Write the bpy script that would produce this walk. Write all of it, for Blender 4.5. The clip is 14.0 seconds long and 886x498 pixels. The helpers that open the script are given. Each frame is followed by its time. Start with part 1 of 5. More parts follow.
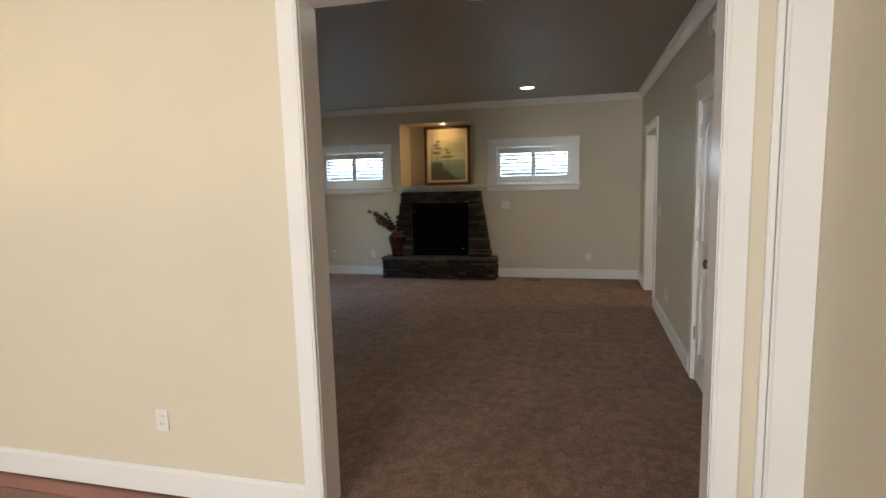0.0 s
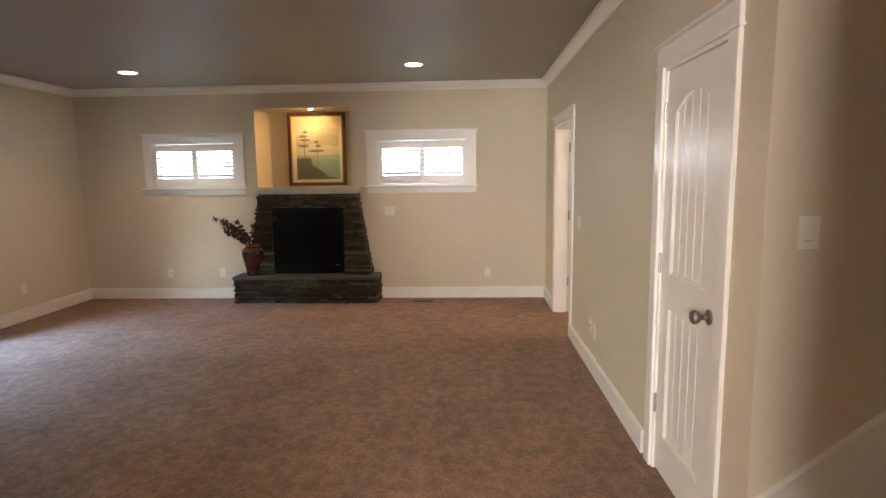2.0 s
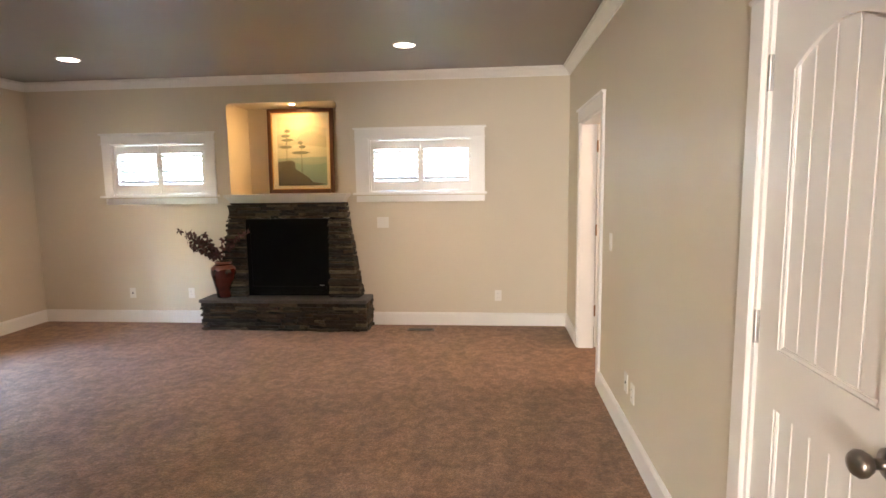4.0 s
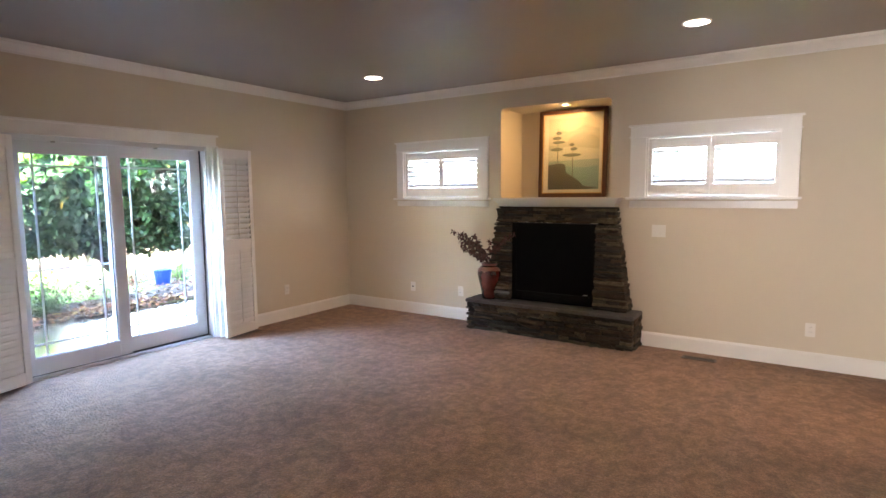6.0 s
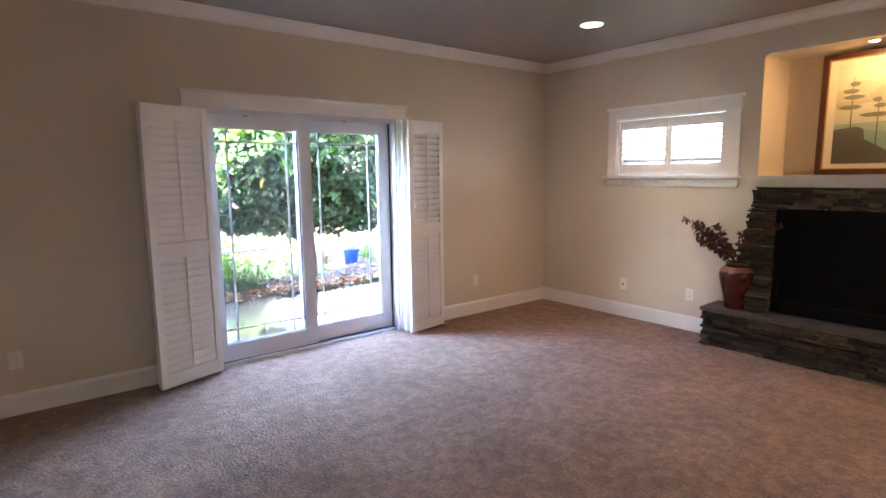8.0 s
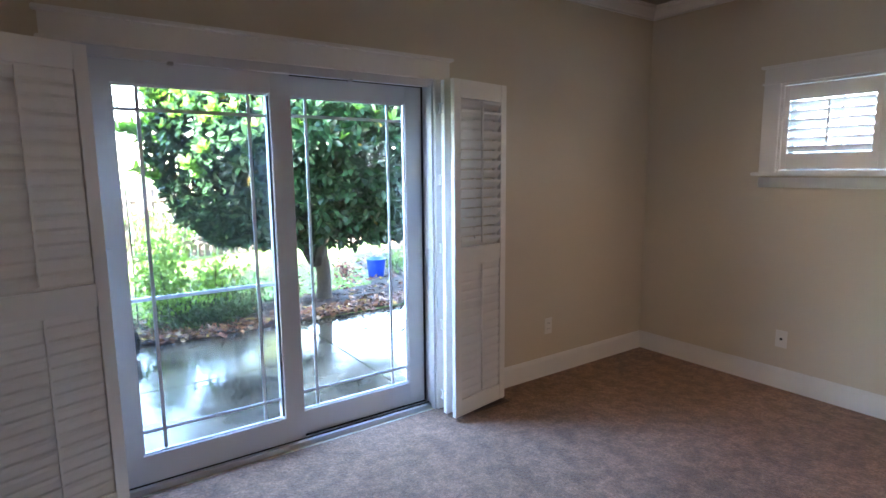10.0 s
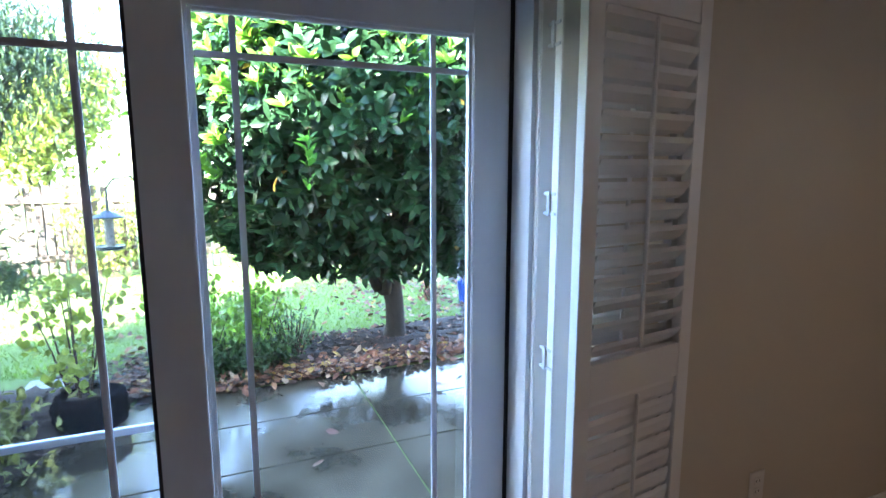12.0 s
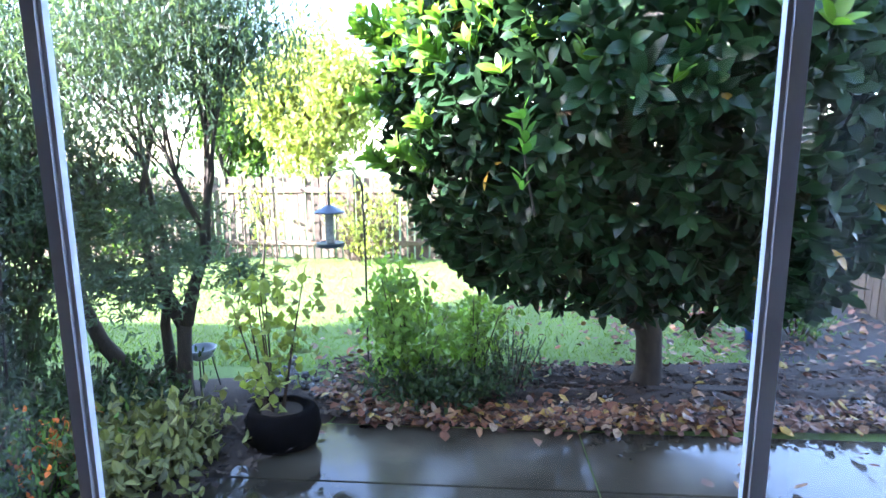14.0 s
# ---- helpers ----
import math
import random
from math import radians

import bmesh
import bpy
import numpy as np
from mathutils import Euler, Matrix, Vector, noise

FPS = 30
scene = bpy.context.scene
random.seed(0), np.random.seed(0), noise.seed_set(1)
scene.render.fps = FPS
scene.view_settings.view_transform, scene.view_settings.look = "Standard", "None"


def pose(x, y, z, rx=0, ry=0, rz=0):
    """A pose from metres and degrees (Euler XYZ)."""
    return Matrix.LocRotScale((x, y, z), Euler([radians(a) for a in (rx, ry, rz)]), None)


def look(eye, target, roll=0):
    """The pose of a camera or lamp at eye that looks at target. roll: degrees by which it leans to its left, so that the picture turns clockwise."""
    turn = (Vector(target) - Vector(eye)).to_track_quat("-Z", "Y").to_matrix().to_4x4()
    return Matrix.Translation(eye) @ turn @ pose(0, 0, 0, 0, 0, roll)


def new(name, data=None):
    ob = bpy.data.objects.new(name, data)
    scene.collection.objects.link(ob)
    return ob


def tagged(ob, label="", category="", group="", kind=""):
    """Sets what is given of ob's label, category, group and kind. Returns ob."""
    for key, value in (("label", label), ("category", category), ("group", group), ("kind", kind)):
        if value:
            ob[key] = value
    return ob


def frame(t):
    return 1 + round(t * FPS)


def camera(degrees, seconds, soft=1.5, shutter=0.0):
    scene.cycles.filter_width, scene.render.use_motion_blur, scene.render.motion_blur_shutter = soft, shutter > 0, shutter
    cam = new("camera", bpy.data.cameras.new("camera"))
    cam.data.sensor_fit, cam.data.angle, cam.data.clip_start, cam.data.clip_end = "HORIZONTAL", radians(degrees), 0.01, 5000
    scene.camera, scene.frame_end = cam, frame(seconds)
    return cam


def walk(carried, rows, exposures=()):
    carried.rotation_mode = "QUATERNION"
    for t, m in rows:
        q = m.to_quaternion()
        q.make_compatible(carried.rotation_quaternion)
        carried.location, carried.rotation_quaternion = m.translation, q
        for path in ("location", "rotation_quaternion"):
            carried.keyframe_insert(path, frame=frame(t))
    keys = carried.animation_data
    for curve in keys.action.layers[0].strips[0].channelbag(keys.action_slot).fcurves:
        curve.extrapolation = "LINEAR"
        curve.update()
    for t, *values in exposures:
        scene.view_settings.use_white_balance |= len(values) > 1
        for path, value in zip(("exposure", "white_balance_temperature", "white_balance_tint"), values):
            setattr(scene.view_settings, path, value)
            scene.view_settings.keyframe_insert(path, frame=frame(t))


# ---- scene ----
cam = camera(78.2, 14.0)
PATH = [
    (0, (0.070, 0.270, 1.533), (-0.427, 2.192, 1.277), -1.5),
    (0.5, (0.022, 0.715, 1.536), (-0.264, 2.676, 1.273), -0.7),
    (1, (-0.041, 1.109, 1.568), (-0.236, 3.08, 1.296), -0.8),
    (1.5, (-0.031, 1.435, 1.54), (-0.17, 3.413, 1.276), -0.9),
    (2, (-0.081, 1.777, 1.531), (-0.177, 3.757, 1.266), -0.8),
    (4.3, (0.098, 2.981, 1.522), (-0.126, 4.955, 1.288), -0.8),
    (4.5, (0.093, 3.059, 1.517), (-0.192, 5.027, 1.289), -0.8),
    (5, (0.102, 3.165, 1.517), (-0.422, 5.083, 1.297), -0.7),
    (5.5, (0.092, 3.177, 1.511), (-0.726, 4.989, 1.296), -0.7),
    (6, (0.071, 3.196, 1.478), (-1.031, 4.853, 1.276), -0.5),
    (6.5, (0.024, 3.229, 1.423), (-1.316, 4.701, 1.231), -0.5),
    (7, (-0.166, 3.355, 1.434), (-1.657, 4.671, 1.224), -0.5),
    (7.5, (-0.467, 3.484, 1.426), (-2.012, 4.734, 1.198), -0.7),
    (8, (-0.796, 3.721, 1.46), (-2.35, 4.951, 1.192), -0.7),
    (8.2, (-0.956, 3.821, 1.451), (-2.507, 5.052, 1.167), -0.1),
    (10.5, (-2.737, 5.033, 1.464), (-4.392, 6.118, 1.176), -0.5),
    (11, (-3.099, 5.301, 1.474), (-4.786, 6.333, 1.178), -0.2),
    (11.5, (-3.456, 5.496, 1.453), (-5.191, 6.448, 1.166), -0.3),
    (12, (-3.794, 5.76, 1.496), (-5.617, 6.526, 1.196), 0.0),
    (12.5, (-4.11, 5.882, 1.486), (-6.005, 6.445, 1.186), 0.2),
    (13, (-4.366, 6.008, 1.48), (-6.317, 6.324, 1.178), 0.2),
    (13.5, (-4.602, 6.094, 1.499), (-6.576, 6.149, 1.18), 0.1),
    (14, (-4.790, 6.116, 1.483), (-6.74, 5.964, 1.16), -0.3),
]
walk(cam, [(t, look(eye, target, roll)) for t, eye, target, roll in PATH],
     exposures=[(0.0, 5.48, 5600, 11), (1.0, 5.66, 5650, 11), (1.5, 5.88, 6100, 16), (2.0, 6.55, 6250, 19), (4.4, 6.95, 6200, 19), (5.0, 6.75, 6050, 19), (8.0, 6.70, 6100, 29), (10.5, 5.45, 5450, 19),
                (11.0, 5.2, 5400, 19), (12.0, 5.05, 5400, 20), (12.6, 4.5, 5400, 21), (14.0, 3.95, 5500, 29)])
SKY_STRENGTH, HALL_POWER, DOOR_POWER = 0.15, 7.2, 3.5

# ---- sky, sun, exposure ----
SUN_ELEV, SUN_AZ = radians(20), radians(-60)      # azimuth from +x towards +y
sun_dir = Vector((math.cos(SUN_ELEV) * math.cos(SUN_AZ), math.cos(SUN_ELEV) * math.sin(SUN_AZ), math.sin(SUN_ELEV)))
world = bpy.data.worlds.new("world")
scene.world = world
world.use_nodes = True
wn, wl = world.node_tree.nodes, world.node_tree.links
sky = wn.new("ShaderNodeTexSky")
sky.sky_type, sky.sun_disc, sky.sun_elevation = "NISHITA", False, SUN_ELEV
sky.sun_rotation = math.atan2(sun_dir.x, sun_dir.y)
sky.air_density, sky.dust_density = 1.2, 1.0
wl.new(sky.outputs[0], wn["Background"].inputs[0])
wn["Background"].inputs[1].default_value = SKY_STRENGTH
sun = bpy.data.lights.new("sun", "SUN")
sun.energy, sun.angle, sun.color = 5.0, radians(0.5), (1.0, 0.91, 0.78)
sun_ob = new("sun", sun)
sun_ob.matrix_world = look((0, 0, 0), -sun_dir)
# unseen sources, added: one behind the start in the hall, one in the side room
# the patio door's lamp is added outside to strengthen the sky's light
for nm, eye, target, sx, sy, power, col in (("patio_door_sky_fill", (-5.9, 5.68, 2.56), (-3.2, 5.68, 0.2), 1.65, 0.62, DOOR_POWER, (0.31, 0.55, 1.0)),
                                            ("hall_unseen_light", (-1.2, -3.58, 1.45), (-1.0, 2, 1.3), 3.0, 1.7, HALL_POWER, (1.0, 0.94, 0.80)),
                                            ("side_room_light", (2.3, 7.0, 2.35), (0.75, 7.35, 0), 0.9, 0.9, 0.36, (1.0, 0.66, 0.38))):
    la = bpy.data.lights.new(nm, "AREA")
    la.shape, la.size, la.size_y, la.energy, la.color = "RECTANGLE", sx, sy, power, col
    lo = new(nm, la)
    lo.matrix_world = look(eye, target)

# ---- helpers of this scene ----
def bm_box(bm, x0, x1, y0, y1, z0, z1, bevel=0.0):
    tmp = bmesh.new()
    bmesh.ops.create_cube(tmp, size=1.0)
    for v in tmp.verts:
        v.co = Vector(((x0 + x1) / 2 + v.co.x * (x1 - x0), (y0 + y1) / 2 + v.co.y * (y1 - y0), (z0 + z1) / 2 + v.co.z * (z1 - z0)))
    if bevel:
        bmesh.ops.bevel(tmp, geom=tmp.edges[:], offset=bevel, segments=2, affect="EDGES")
    add_bm(bm, tmp)
    return bm


def add_bm(bm, tmp, m=None):
    if m is not None:
        tmp.transform(m)
    me = bpy.data.meshes.new("tmp")
    tmp.to_mesh(me)
    bm.from_mesh(me)
    bpy.data.meshes.remove(me)
    tmp.free()


def bm_prism(bm, pts, axis, a, b):
    """A prism: pts are pairs in the plane across the axis, drawn from a to b along it."""
    def place(p, h):
        u, v = p
        return {"x": (h, u, v), "y": (u, h, v), "z": (u, v, h)}[axis]
    lo = [bm.verts.new(place(p, a)) for p in pts]
    hi = [bm.verts.new(place(p, b)) for p in pts]
    n = len(pts)
    bm.faces.new(lo)
    bm.faces.new(hi[::-1])
    for i in range(n):
        bm.faces.new((lo[i], hi[i], hi[(i + 1) % n], lo[(i + 1) % n]))
    return bm


def bm_lathe(bm, profile, segments=24, m=None):
    """profile: (radius, z) from bottom to top."""
    rings = []
    for r, z in profile:
        rings.append([bm.verts.new((r * math.cos(2 * math.pi * i / segments), r * math.sin(2 * math.pi * i / segments), z)) for i in range(segments)])
    for a, b in zip(rings, rings[1:]):
        for i in range(segments):
            j = (i + 1) % segments
            bm.faces.new((a[i], a[j], b[j], b[i]))
    bm.faces.new(rings[0][::-1])
    bm.faces.new(rings[-1])
    if m is not None:
        for ring in rings:
            for v in ring:
                v.co = m @ v.co
    return bm


def bm_tube(bm, pts, radii, segments=8):
    """A tapered tube through the points."""
    rings = []
    for i, p in enumerate(pts):
        p = Vector(p)
        d = (Vector(pts[min(i + 1, len(pts) - 1)]) - Vector(pts[max(i - 1, 0)])).normalized()
        side = d.orthogonal().normalized() if abs(d.z) < 0.3 else d.cross(Vector((0.3, 1, 0))).normalized()
        up = d.cross(side).normalized()
        rings.append([bm.verts.new(p + radii[i] * (side * math.cos(2 * math.pi * k / segments) + up * math.sin(2 * math.pi * k / segments))) for k in range(segments)])
    for a, b in zip(rings, rings[1:]):
        for k in range(segments):
            j = (k + 1) % segments
            bm.faces.new((a[k], a[j], b[j], b[k]))
    bm.faces.new(rings[0][::-1])
    bm.faces.new(rings[-1])
    return bm


def finish(name, bm, material, smooth=False):
    bmesh.ops.recalc_face_normals(bm, faces=bm.faces[:])
    me = bpy.data.meshes.new(name)
    bm.to_mesh(me)
    bm.free()
    me.materials.append(material)
    if smooth:
        for p in me.polygons:
            p.use_smooth = True
    return me


def thing(name, bm, material, label="", category="", group="", kind="", smooth=False, m=None):
    ob = new(name, finish(name, bm, material, smooth))
    if m is not None:
        ob.matrix_world = m
    return tagged(ob, label, category, group, kind)


def empty(name, m, label="", category="", group="", kind=""):
    ob = new(name)
    ob.matrix_world = m
    return tagged(ob, label, category, group, kind)


def part(name, bm, material, parent, label="", smooth=False, m=None, kind=""):
    """One mesh object under a thing or a part; the mesh and m are in the parent's own space."""
    ob = new(name, finish(name, bm, material, smooth))
    ob.parent = parent
    if m is not None:
        ob.matrix_basis = m
    return tagged(ob, label, kind=kind)


def shared(name, me, parent, m):
    ob = new(name, me)
    ob.parent = parent
    ob.matrix_basis = m
    return ob


def leaf_mesh(verts, faces, m, length, width, fold=0.25, droop=0.15):
    """Adds one pointed, folded leaf of six triangles that grows along the local x axis."""
    k = len(verts)
    w = width / 2
    for p in ((0, 0, 0), (length * 0.35, -w, fold * w), (length * 0.35, 0, 0), (length * 0.35, w, fold * w),
              (length * 0.75, -w * 0.75, fold * w - droop * length * 0.4), (length * 0.75, 0, -droop * length * 0.4),
              (length * 0.75, w * 0.75, fold * w - droop * length * 0.4), (length, 0, -droop * length)):
        verts.append(tuple(m @ Vector(p)))
    faces += [(k, k + 1, k + 2), (k, k + 2, k + 3), (k + 1, k + 4, k + 5, k + 2), (k + 2, k + 5, k + 6, k + 3), (k + 4, k + 7, k + 5), (k + 5, k + 7, k + 6)]


def round_leaf(verts, faces, m, length, width, fold=0.25, droop=0.15):
    """A broad leaf with a rounded outline, folded along its midrib and curved down towards the tip."""
    k = len(verts)
    w = width / 2
    verts.append(tuple(m @ Vector((0, 0, 0))))
    for u, v in ((0.16, 0.50), (0.42, 0.95), (0.68, 0.90), (0.88, 0.48)):
        z = -droop * length * u * u
        for side in (-v, 0, v):
            verts.append(tuple(m @ Vector((length * u, side * w, z + abs(side) * fold * w))))
    verts.append(tuple(m @ Vector((length, 0, -droop * length))))
    faces += [(k, k + 1, k + 2), (k, k + 2, k + 3)]
    for i in range(3):
        a = k + 1 + 3 * i
        faces += [(a, a + 3, a + 4, a + 1), (a + 1, a + 4, a + 5, a + 2)]
    faces += [(k + 10, k + 13, k + 11), (k + 11, k + 13, k + 12)]


def pydata(name, verts, faces, material):
    me = bpy.data.meshes.new(name)
    me.from_pydata(verts, [], faces)
    me.materials.append(material)
    return me


# ---- materials ----
def mat(name, color, rough=0.6, metal=0.0, bump=0.0, bump_scale=50.0, vary=0.0, vary_scale=2.0, fine=0.0, fine_scale=60.0, spec=0.5,
        per="", per_amount=0.0, stretch=(1, 1, 1), trans=0.0, rough_vary=0.0, coat=0.0):
    """Principled material with two scales of colour variation and relief. per: 'object' or 'island' for piece-by-piece variation."""
    m = bpy.data.materials.new(name)
    m.use_nodes = True
    nt = m.node_tree
    n, l = nt.nodes, nt.links
    b = n["Principled BSDF"]
    b.inputs["Roughness"].default_value = rough
    b.inputs["Metallic"].default_value = metal
    b.inputs["Specular IOR Level"].default_value = spec
    b.inputs["Coat Weight"].default_value = coat
    mp = n.new("ShaderNodeMapping")
    mp.inputs["Scale"].default_value = stretch
    geo = n.new("ShaderNodeNewGeometry")
    l.new(geo.outputs["Position"], mp.inputs["Vector"])
    rgb = n.new("ShaderNodeRGB")
    rgb.outputs[0].default_value = (*color, 1)
    out = rgb.outputs[0]

    def vary_by(out, source, amount):
        mr = n.new("ShaderNodeMapRange")
        mr.inputs["From Min"].default_value, mr.inputs["From Max"].default_value = 0.25, 0.75
        mr.inputs["To Min"].default_value, mr.inputs["To Max"].default_value = 1 - amount, 1 + amount
        l.new(source, mr.inputs["Value"])
        mul = n.new("ShaderNodeVectorMath")
        mul.operation = "SCALE"
        l.new(out, mul.inputs[0])
        l.new(mr.outputs[0], mul.inputs["Scale"])
        return mul.outputs[0]
    if vary:
        t = n.new("ShaderNodeTexNoise")
        t.inputs["Scale"].default_value, t.inputs["Detail"].default_value = vary_scale, 4
        l.new(mp.outputs[0], t.inputs["Vector"])
        out = vary_by(out, t.outputs["Fac"], vary)
        if rough_vary:
            mr = n.new("ShaderNodeMapRange")
            mr.inputs["From Min"].default_value, mr.inputs["From Max"].default_value = 0.3, 0.7
            mr.inputs["To Min"].default_value, mr.inputs["To Max"].default_value = max(0, rough - rough_vary), rough + rough_vary
            l.new(t.outputs["Fac"], mr.inputs["Value"])
            l.new(mr.outputs[0], b.inputs["Roughness"])
    if fine:
        t = n.new("ShaderNodeTexNoise")
        t.inputs["Scale"].default_value, t.inputs["Detail"].default_value = fine_scale, 3
        l.new(mp.outputs[0], t.inputs["Vector"])
        out = vary_by(out, t.outputs["Fac"], fine)
    if per:
        if per == "object":
            src = n.new("ShaderNodeObjectInfo").outputs["Random"]
        else:
            src = geo.outputs["Random Per Island"]
        mr = n.new("ShaderNodeMapRange")
        mr.inputs["To Min"].default_value, mr.inputs["To Max"].default_value = 0.25, 0.75
        l.new(src, mr.inputs["Value"])
        out = vary_by(out, mr.outputs[0], per_amount)
    l.new(out, b.inputs["Base Color"])
    if bump:
        t = n.new("ShaderNodeTexNoise")
        t.inputs["Scale"].default_value, t.inputs["Detail"].default_value = bump_scale, 5
        l.new(mp.outputs[0], t.inputs["Vector"])
        bp = n.new("ShaderNodeBump")
        bp.inputs["Strength"].default_value, bp.inputs["Distance"].default_value = min(1.0, bump), 0.004
        l.new(t.outputs["Fac"], bp.inputs["Height"])
        l.new(bp.outputs[0], b.inputs["Normal"])
    if trans:
        tr = n.new("ShaderNodeBsdfTranslucent")
        hue = n.new("ShaderNodeVectorMath")
        hue.operation = "MULTIPLY"
        hue.inputs[1].default_value = (1.5, 1.6, 0.6)
        l.new(out, hue.inputs[0])
        l.new(hue.outputs[0], tr.inputs["Color"])
        mx = n.new("ShaderNodeMixShader")
        mx.inputs[0].default_value = trans
        l.new(b.outputs[0], mx.inputs[1])
        l.new(tr.outputs[0], mx.inputs[2])
        l.new(mx.outputs[0], n["Material Output"].inputs["Surface"])
    return m


def ramp_by_piece(m, colors, per="island"):
    """Colours picked piece by piece from a list, in place of the one base colour."""
    n, l = m.node_tree.nodes, m.node_tree.links
    b = n["Principled BSDF"]
    old = b.inputs["Base Color"].links[0].from_socket
    if per == "object":
        src = n.new("ShaderNodeObjectInfo").outputs["Random"]
    else:
        src = n.new("ShaderNodeNewGeometry").outputs["Random Per Island"]
    cr = n.new("ShaderNodeValToRGB")
    cr.color_ramp.interpolation = "CONSTANT"
    e = cr.color_ramp.elements
    while len(e) < len(colors):
        e.new(0.5)
    for i, c in enumerate(colors):
        e[i].position = i / len(colors)
        e[i].color = (*c, 1)
    l.new(src, cr.inputs[0])
    mx = n.new("ShaderNodeMix")
    mx.data_type, mx.blend_type = "RGBA", "MULTIPLY"
    mx.inputs[0].default_value = 1.0
    l.new(old, mx.inputs[6])
    l.new(cr.outputs[0], mx.inputs[7])
    l.new(mx.outputs[2], b.inputs["Base Color"])
    for node in n:
        if node.bl_idname == "ShaderNodeVectorMath" and node.operation == "MULTIPLY":
            l.new(mx.outputs[2], node.inputs[0])
    return m


def emitter(name, color, strength):
    m = bpy.data.materials.new(name)
    m.use_nodes = True
    n = m.node_tree.nodes
    b = n["Principled BSDF"]
    b.inputs["Base Color"].default_value = (0.8, 0.8, 0.8, 1)
    b.inputs["Emission Color"].default_value = (*color, 1)
    b.inputs["Emission Strength"].default_value = strength
    return m


def glass(name, tint=(0.96, 0.98, 0.975), rough=0.01):
    m = bpy.data.materials.new(name)
    m.use_nodes = True
    nt = m.node_tree
    n, l = nt.nodes, nt.links
    n.remove(n["Principled BSDF"])
    t = n.new("ShaderNodeBsdfTransparent")
    t.inputs[0].default_value = (*tint, 1)
    g = n.new("ShaderNodeBsdfGlossy")
    g.inputs["Roughness"].default_value = rough
    f = n.new("ShaderNodeLayerWeight")
    pw = n.new("ShaderNodeMath")
    pw.operation, pw.inputs[1].default_value = "POWER", 5.0
    ad = n.new("ShaderNodeMath")
    ad.operation, ad.use_clamp, ad.inputs[1].default_value = "ADD", True, 0.035
    l.new(f.outputs["Facing"], pw.inputs[0])
    l.new(pw.outputs[0], ad.inputs[0])
    mx = n.new("ShaderNodeMixShader")
    l.new(ad.outputs[0], mx.inputs[0])
    l.new(t.outputs[0], mx.inputs[1])
    l.new(g.outputs[0], mx.inputs[2])
    l.new(mx.outputs[0], n["Material Output"].inputs["Surface"])
    return m


def mesh_screen(name):
    """Fine insect screen: most of the light passes."""
    m = bpy.data.materials.new(name)
    m.use_nodes = True
    nt = m.node_tree
    n, l = nt.nodes, nt.links
    b = n["Principled BSDF"]
    b.inputs["Base Color"].default_value = (0.09, 0.10, 0.12, 1)
    b.inputs["Roughness"].default_value = 0.5
    t = n.new("ShaderNodeBsdfTransparent")
    mx = n.new("ShaderNodeMixShader")
    mx.inputs[0].default_value = 0.16
    l.new(t.outputs[0], mx.inputs[1])
    l.new(b.outputs[0], mx.inputs[2])
    l.new(mx.outputs[0], n["Material Output"].inputs["Surface"])
    return m


def carpet_material():
    """Short twisted pile: soft tufts, footprints and swept patches."""
    m = mat("carpet_pile", (0.236, 0.140, 0.086), rough=1.0, vary=0.10, vary_scale=1.7, fine=0.24, fine_scale=130.0, bump=1.0, bump_scale=60.0, spec=0.08)
    n, l = m.node_tree.nodes, m.node_tree.links
    for node in n:
        if node.bl_idname == "ShaderNodeBump":
            node.inputs["Distance"].default_value = 0.010
    b = n["Principled BSDF"]
    b.inputs["Sheen Weight"].default_value = 0.15
    b.inputs["Sheen Roughness"].default_value = 0.6
    geo = n.new("ShaderNodeNewGeometry")
    out = b.inputs["Base Color"].links[0].from_socket
    for size, detail, twist, stretch, lo, hi, amount in ((3.2, 3, 0.5, (1.0, 0.7, 1), 0.38, 0.62, 0.08), (13.0, 7, 0.4, (1.0, 0.85, 1), 0.36, 0.64, 0.18), (34.0, 4, 0.2, (1.0, 1.0, 1), 0.36, 0.64, 0.12), (75.0, 2, 0.0, (1, 1, 1), 0.36, 0.64, 0.13)):
        mp = n.new("ShaderNodeMapping")
        mp.inputs["Scale"].default_value = stretch
        l.new(geo.outputs["Position"], mp.inputs["Vector"])
        t = n.new("ShaderNodeTexNoise")
        t.inputs["Scale"].default_value, t.inputs["Detail"].default_value, t.inputs["Distortion"].default_value = size, detail, twist
        l.new(mp.outputs[0], t.inputs["Vector"])
        mr = n.new("ShaderNodeMapRange")
        mr.interpolation_type = "SMOOTHSTEP"
        mr.inputs["From Min"].default_value, mr.inputs["From Max"].default_value = lo, hi
        mr.inputs["To Min"].default_value, mr.inputs["To Max"].default_value = 1 - amount, 1 + amount
        l.new(t.outputs["Fac"], mr.inputs["Value"])
        mul = n.new("ShaderNodeVectorMath")
        mul.operation = "SCALE"
        l.new(out, mul.inputs[0])
        l.new(mr.outputs[0], mul.inputs["Scale"])
        out = mul.outputs[0]
    l.new(out, b.inputs["Base Color"])
    return m


